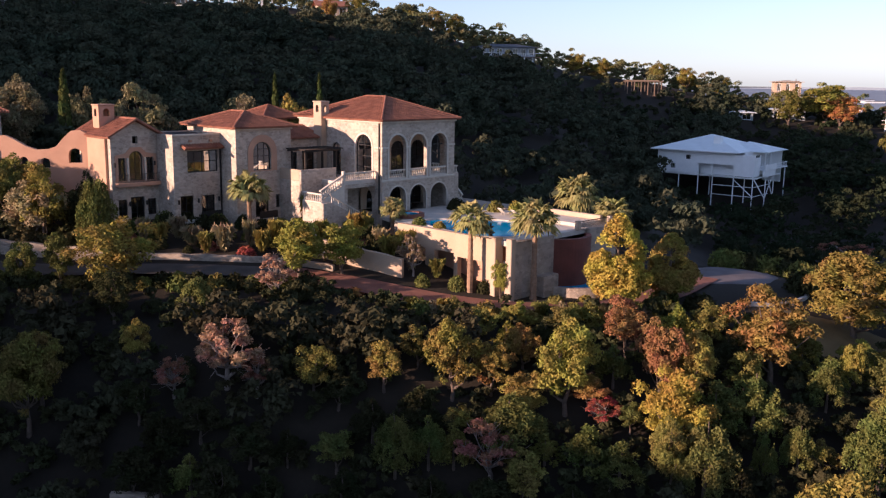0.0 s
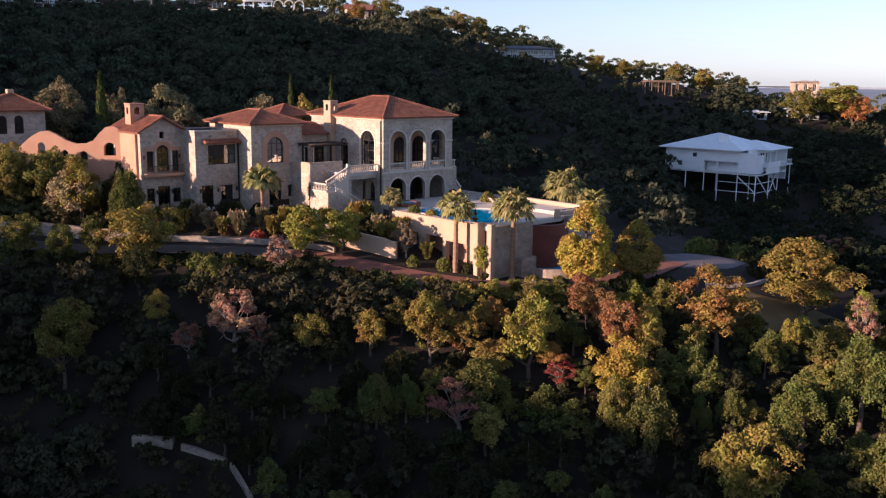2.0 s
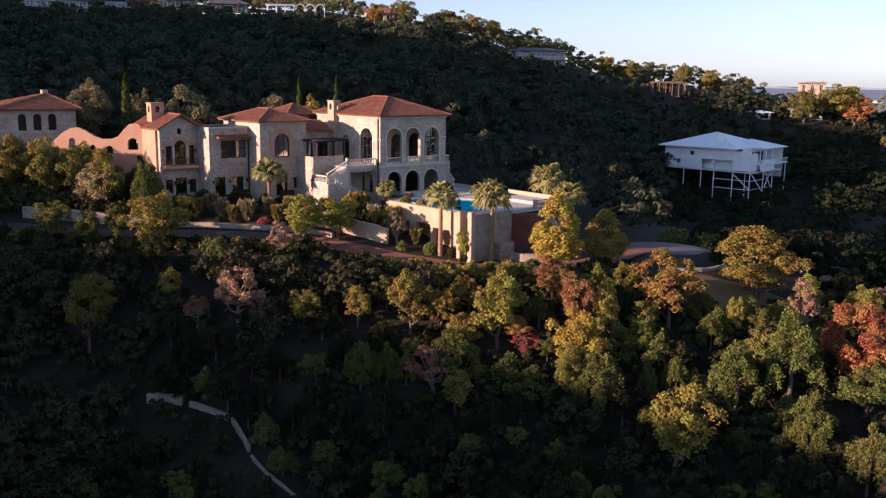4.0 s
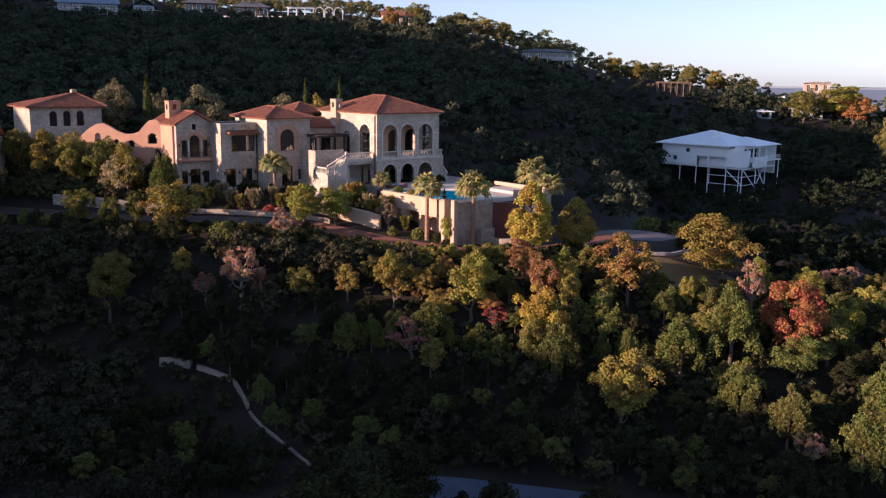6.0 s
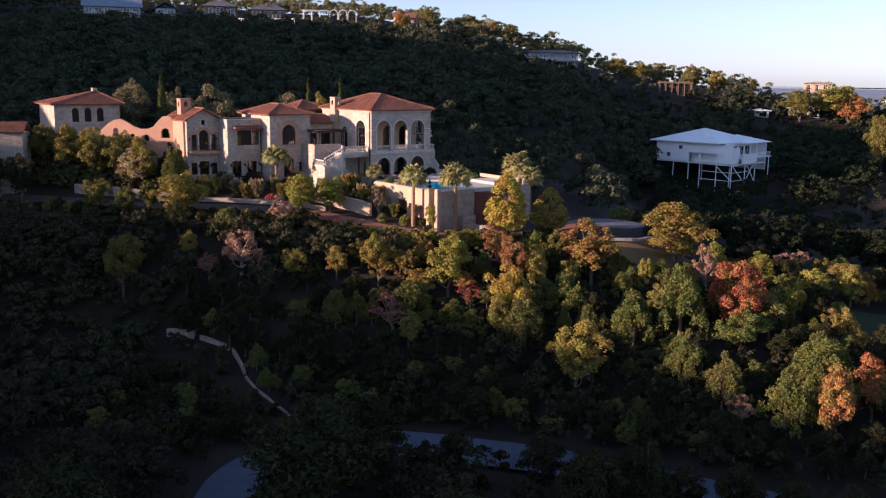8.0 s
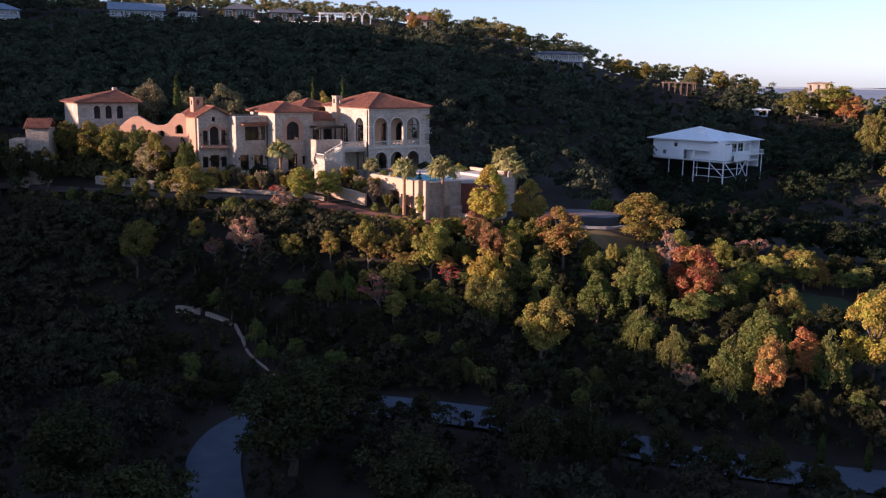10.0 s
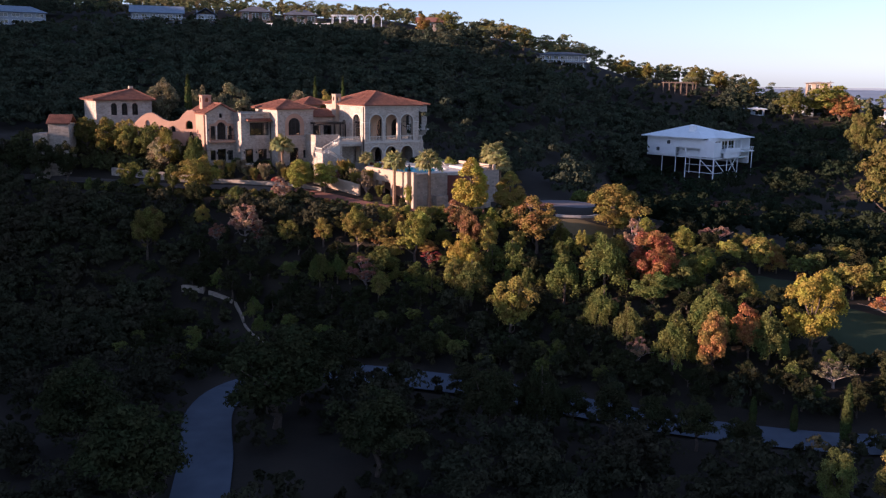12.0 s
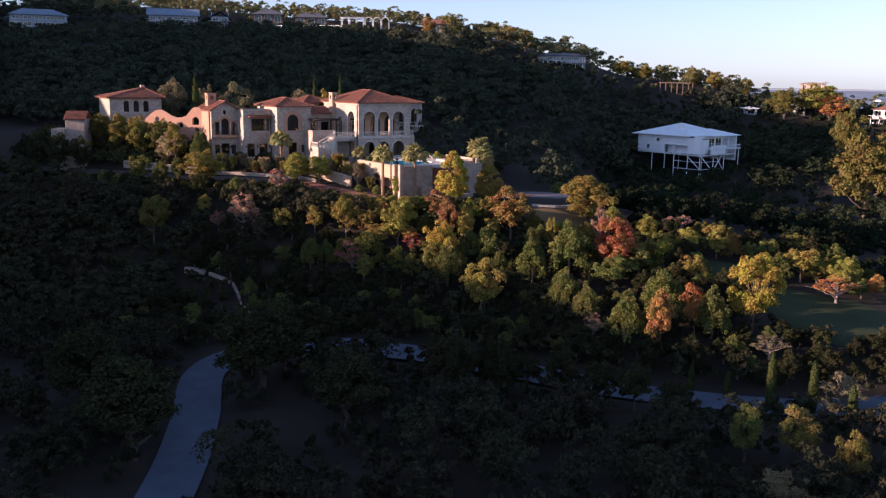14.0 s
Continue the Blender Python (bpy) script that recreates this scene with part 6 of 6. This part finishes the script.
# feathery ornamental grasses and mounds along the villa's foot
for i, (x, y) in enumerate(((-31.5, 92.2), (-29.6, 92.0), (-26.6, 92.4), (-24.6, 90.9), (-20.4, 92.6), (-18.9, 91.4), (-15.6, 91.6), (-13.0, 93.6), (-11.4, 92.4), (-10.2, 96.6), (-12.6, 97.2), (-8.4, 97.2), (-6.6, 93.0), (-3.9, 92.4), (-3.2, 89.4), (-0.6, 88.2))):
    shrub(x, y, rng.uniform(1.2, 1.7), rng.uniform(1.8, 2.7), [TAN, OLIVE_GOLD, TAN, OLIVE][i % 4], spiky=True, words="feathery garden grass clump below the villa")
for i in range(9):
    shrub(-31 + 2.1 * i + rng.uniform(-0.4, 0.4), 97.0 + 0.32 * i + rng.uniform(-0.3, 0.3), rng.uniform(0.9, 1.3), rng.uniform(1.2, 1.7), DARK_GREEN if i % 3 else GREEN, words="dark mounded shrub at the villa's foot")

# planting on the pool terrace
for u, v, r, h, c in ((-2.3, -8.5, 0.8, 0.9, GREEN), (-2.3, -11.5, 0.7, 0.8, YELLOW_GREEN), (11.5, -7.4, 1.0, 1.3, OLIVE), (12.6, -9.5, 0.9, 1.4, YELLOW_GREEN), (12.4, -11.4, 0.8, 1.0, GREEN), (9.0, -3.0, 0.9, 1.0, DARK_GREEN), (11.0, -1.5, 1.0, 1.1, DARK_GREEN)):
    w = terrace.matrix_world @ Vector((u, v, DK))
    shrub(w.x, w.y, r, h, c, z=DK, words="shrub in a bed on the pool terrace")
shrub(-17.9, 102.6, 1.0, 1.2, GREEN, words="clipped shrub at the villa's foot")

# hedges and beds below the villa
for i in range(30):
    x = -62 + 1.75 * i
    if x > -13:
        break
    shrub(x, 83.6 + rng.uniform(-0.5, 0.5), rng.uniform(0.9, 1.5), rng.uniform(1.0, 2.0), [DARK_GREEN, GREEN, DARK_GREEN, OLIVE][i % 4], words="shrub in the rough border below the driveway")
for i in range(34):
    x = rng.uniform(-33, -8)
    y = 90.6 + rng.uniform(0, 4.0) + 0.1 * (x + 33) * 0.6
    shrub(x, y, rng.uniform(0.6, 1.1), rng.uniform(0.6, 1.3), [DARK_GREEN, GREEN, OLIVE, DARK_GREEN, RUSSET][i % 5])
for i in range(15):
    a = radians(-52 + 9.5 * i)
    shrub(31.5 + 9.8 * math.cos(a), 96.5 + 6.8 * math.sin(a), 1.7, 2.3, GREEN if i % 3 else DARK_GREEN, words="clipped hedge shrub round the parking court")
for i in range(26):
    x = -3 + 1.0 * i
    shrub(x, 79.3 + 0.012 * (x - 8) ** 2 + rng.uniform(-0.5, 0.5), rng.uniform(0.8, 1.3), rng.uniform(0.9, 1.7), [OLIVE, GREEN, TAN, OLIVE_GOLD][i % 4], spiky=i % 3 == 0, words="shrub on the rocky bank below the driveway")


# trees that fill the valley and the slopes below the drive
def clear_of(x, y, r):
    return all((x - a) ** 2 + (y - b) ** 2 > (0.72 * (r + c)) ** 2 for a, b, c in planted)


def near_line(x, y, line, w):
    for (ax, ay), (bx, by) in zip(line, line[1:]):
        dx, dy = bx - ax, by - ay
        t = max(0, min(1, ((x - ax) * dx + (y - ay) * dy) / (dx * dx + dy * dy)))
        if math.hypot(x - ax - t * dx, y - ay - t * dy) < w:
            return True
    return False


def open_ground(x, y, margin=0.0):
    """True where no tree may stand: houses, court, lawns, roads."""
    u = (x + 7.1) * 0.695 + (y - 101.9) * 0.719
    v = -(x + 7.1) * 0.719 + (y - 101.9) * 0.695
    if (-30 < u < 22 and -25 < v < 27 + margin and not (u < -4 and v < -6)) or (19 < u < 33 and 14 < v < 35):
        return True
    if -50 < u < -28 and 18 < v < 44:
        return True
    wx, wy = (x - 47.4) * 0.783 - (y - 198) * 0.623, (x - 47.4) * 0.623 + (y - 198) * 0.783
    if -2 < wx < 26 and -9 < wy < 19:
        return True
    if math.hypot(x - 30, y - 94) < 13 or math.hypot((x - 37) / 8, (y - 82) / 4) < 1 or math.hypot((x - 76) / 11, (y - 62) / 8) < 1 or math.hypot((x - 63) / 6, (y - 71) / 5) < 1:
        return True
    return near_line(x, y, VALLEY_ROAD, 5.0 + margin) or near_line(x, y, DRIVE, 4.0) or near_line(x, y + 3.5, LOW_WALL, 3.2)


for row in range(30):
    for col in range(60):
        x = -24 + 2.3 * col + rng.uniform(-1.0, 1.0)
        y = 44 + 1.9 * row + rng.uniform(-0.9, 0.9)
        if y > 84 or (y > 77 and x < 36) or x > 84 or (y > 70.5 and x < 1.5):
            continue
        r = rng.uniform(1.5, 2.8) if y > 60 else rng.uniform(1.2, 2.0)
        if open_ground(x, y) or not all((x - a) ** 2 + (y - b) ** 2 > (0.5 * (r + c)) ** 2 for a, b, c in planted):
            continue
        # Sunlit part of slope gets bright leaf tones; the rest is painted shade-dark.
        lit_slope = y > 62 and x > -1
        tone = [OLIVE, GREEN, OLIVE_GOLD, GREEN, DARK_GREEN, YELLOW_GREEN, OLIVE, GREEN, DARK_GREEN, AMBER, OLIVE][int(rng.integers(11))] if lit_slope else [DARK_GREEN, DARK_GREEN, GREEN, DARK_GREEN, DARK_GREEN][int(rng.integers(5))]
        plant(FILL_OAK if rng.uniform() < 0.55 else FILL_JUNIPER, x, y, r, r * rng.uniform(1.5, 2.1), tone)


# ---- hillside forest ----
def in_woods(x, y):
    return all((x - a) ** 2 + (y - b) ** 2 > r * r for a, b, r in CLEARINGS)


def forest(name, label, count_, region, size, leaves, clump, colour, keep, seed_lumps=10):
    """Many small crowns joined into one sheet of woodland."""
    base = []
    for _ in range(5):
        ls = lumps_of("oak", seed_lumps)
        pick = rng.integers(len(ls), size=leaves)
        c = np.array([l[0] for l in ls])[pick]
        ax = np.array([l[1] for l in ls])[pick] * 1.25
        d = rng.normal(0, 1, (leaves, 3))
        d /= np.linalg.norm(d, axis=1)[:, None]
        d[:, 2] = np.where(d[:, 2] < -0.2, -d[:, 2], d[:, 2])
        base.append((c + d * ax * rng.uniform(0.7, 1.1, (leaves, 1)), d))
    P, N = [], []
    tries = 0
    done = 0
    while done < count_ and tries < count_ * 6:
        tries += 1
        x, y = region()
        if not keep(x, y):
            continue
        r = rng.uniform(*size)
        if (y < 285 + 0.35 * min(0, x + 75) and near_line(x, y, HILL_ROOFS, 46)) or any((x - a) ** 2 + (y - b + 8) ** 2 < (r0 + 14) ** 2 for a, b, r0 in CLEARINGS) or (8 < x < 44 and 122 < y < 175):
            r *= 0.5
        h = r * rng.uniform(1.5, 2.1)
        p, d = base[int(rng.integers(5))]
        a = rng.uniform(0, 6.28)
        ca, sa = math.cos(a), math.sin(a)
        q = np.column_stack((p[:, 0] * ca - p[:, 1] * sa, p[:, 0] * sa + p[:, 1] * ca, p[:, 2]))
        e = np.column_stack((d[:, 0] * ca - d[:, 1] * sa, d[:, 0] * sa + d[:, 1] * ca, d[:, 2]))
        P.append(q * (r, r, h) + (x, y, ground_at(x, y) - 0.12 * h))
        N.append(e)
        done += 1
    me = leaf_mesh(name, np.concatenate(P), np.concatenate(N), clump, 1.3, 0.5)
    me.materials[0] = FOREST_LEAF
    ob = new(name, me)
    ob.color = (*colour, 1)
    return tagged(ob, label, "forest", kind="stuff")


FOREST_LEAF = foliage("woodland_leaf", 0.2)
fl = FOREST_LEAF.node_tree
wide = next(n for n in fl.nodes if n.type == "TEX_NOISE")
wide.inputs["Scale"].default_value, wide.inputs["Detail"].default_value = 0.14, 1.0
wr = next(n for n in fl.nodes if n.type == "MAP_RANGE" and 0.46 < n.inputs[3].default_value < 0.5)
wr.inputs[3].default_value, wr.inputs[4].default_value = 0.47, 0.55
wv = next(n for n in fl.nodes if n.type == "MAP_RANGE" and n.inputs[4].default_value > 1.3)
wv.inputs[3].default_value, wv.inputs[4].default_value = 0.78, 1.2

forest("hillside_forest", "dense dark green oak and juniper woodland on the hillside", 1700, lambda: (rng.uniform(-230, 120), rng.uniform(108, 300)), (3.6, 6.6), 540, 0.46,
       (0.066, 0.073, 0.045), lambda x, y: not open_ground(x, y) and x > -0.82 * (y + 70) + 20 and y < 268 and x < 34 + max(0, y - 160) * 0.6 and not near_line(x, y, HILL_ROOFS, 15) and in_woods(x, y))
# Lighter than the hillside's leaves: sun on the ridge put into the colour.
forest("ridge_forest", "olive-brown oak woodland along the ridge, sunlight put into its leaf colour", 700, lambda: (rng.uniform(-230, 190), rng.uniform(265, 345)), (3.0, 5.2), 520, 0.4,
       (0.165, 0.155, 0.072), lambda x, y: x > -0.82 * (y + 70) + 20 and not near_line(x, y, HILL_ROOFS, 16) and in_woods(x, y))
# Ravine leaves are coloured darker to stand in for shade.
forest("ravine_forest", "green ravine woodland, leaf colour darkened for shade", 900, lambda: (rng.uniform(38, 230), rng.uniform(76, 260)), (2.4, 4.4), 360, 0.4,
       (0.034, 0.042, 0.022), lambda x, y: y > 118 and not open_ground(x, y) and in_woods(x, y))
# Near-black leaf colour paints in the shade of the near ravine.
forest("ravine_thicket", "juniper thicket in the ravine, shade put into its leaf colour", 330, lambda: (rng.uniform(38, 150), rng.uniform(77, 124)), (1.8, 3.6), 380, 0.42,
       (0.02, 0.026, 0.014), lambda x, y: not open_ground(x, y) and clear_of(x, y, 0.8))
# Valley woodland carries its shade in the dark leaf colour.
forest("valley_forest", "oak and juniper woodland filling the valley, leaf colour darkened for shade", 430, lambda: (rng.uniform(-100, 110), rng.uniform(-26, 46)), (2.4, 4.4), 640, 0.29,
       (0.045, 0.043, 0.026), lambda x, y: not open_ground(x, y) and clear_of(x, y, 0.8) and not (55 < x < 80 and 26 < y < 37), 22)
# Slope woodland, with the shade likewise put into its leaf colour.
forest("slope_forest", "oak woodland on the slope below the villa, leaf colour darkened for shade", 420, lambda: (rng.uniform(-100, 30), rng.uniform(44, 84)), (1.8, 3.6), 520, 0.34,
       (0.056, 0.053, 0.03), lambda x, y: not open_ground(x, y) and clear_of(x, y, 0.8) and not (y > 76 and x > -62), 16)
forest("bank_scrub", "low dark scrub covering the bank below the drive", 1100, lambda: (rng.uniform(-62, 46), rng.uniform(44, 82)), (0.8, 1.7), 130, 0.3,
       (0.06, 0.06, 0.028), lambda x, y: not near_line(x, y, LOW_WALL, 1.4) and not near_line(x, y, VALLEY_ROAD, 4.2) and not near_line(x, y, DRIVE, 2.6) and not math.hypot((x - 37) / 8, (y - 82) / 4) < 1, 6)
# Valley-floor scrub, coloured dark to match the shade there.
forest("valley_scrub", "scrub and saplings on the valley floor, leaf colour darkened for shade", 1300, lambda: (rng.uniform(-95, 125), rng.uniform(-25, 60)), (1.0, 2.4), 100, 0.42,
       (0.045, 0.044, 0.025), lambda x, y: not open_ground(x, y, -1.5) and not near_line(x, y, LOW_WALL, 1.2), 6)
forest("hilltop_scrub", "low scrub round the hilltop houses", 900, lambda: (rng.uniform(-205, 135), rng.uniform(215, 300)), (0.9, 1.7), 90, 0.5,
       (0.06, 0.066, 0.034), lambda x, y: near_line(x, y, HILL_ROOFS, 15) or not in_woods(x, y), 6)
forest("garden_scrub", "olive scrub on the bank below the scalloped wall", 260, lambda: (rng.uniform(-76, -36), rng.uniform(89.5, 98)), (0.9, 1.8), 160, 0.3,
       (0.09, 0.085, 0.036), lambda x, y: not near_line(x, y, DRIVE, 3.2), 7)
forest("ravine_scrub", "dark low woodland on the slope beyond the stilt house", 330, lambda: (rng.uniform(60, 130), rng.uniform(200, 268)), (2.6, 4.0), 170, 0.55,
       (0.05, 0.058, 0.032), lambda x, y: not open_ground(x, y) and in_woods(x, y), 8)
forest("stilt_thicket", "dark saplings growing round the feet of the stilts", 32, lambda: (rng.uniform(36, 72), rng.uniform(168, 204)), (1.3, 2.2), 150, 0.36,
       (0.03, 0.04, 0.02), lambda x, y: -1 < (x - 47.4) * 0.783 - (y - 198) * 0.623 < 25 and -8 < (x - 47.4) * 0.623 + (y - 198) * 0.783 < 3, 8)
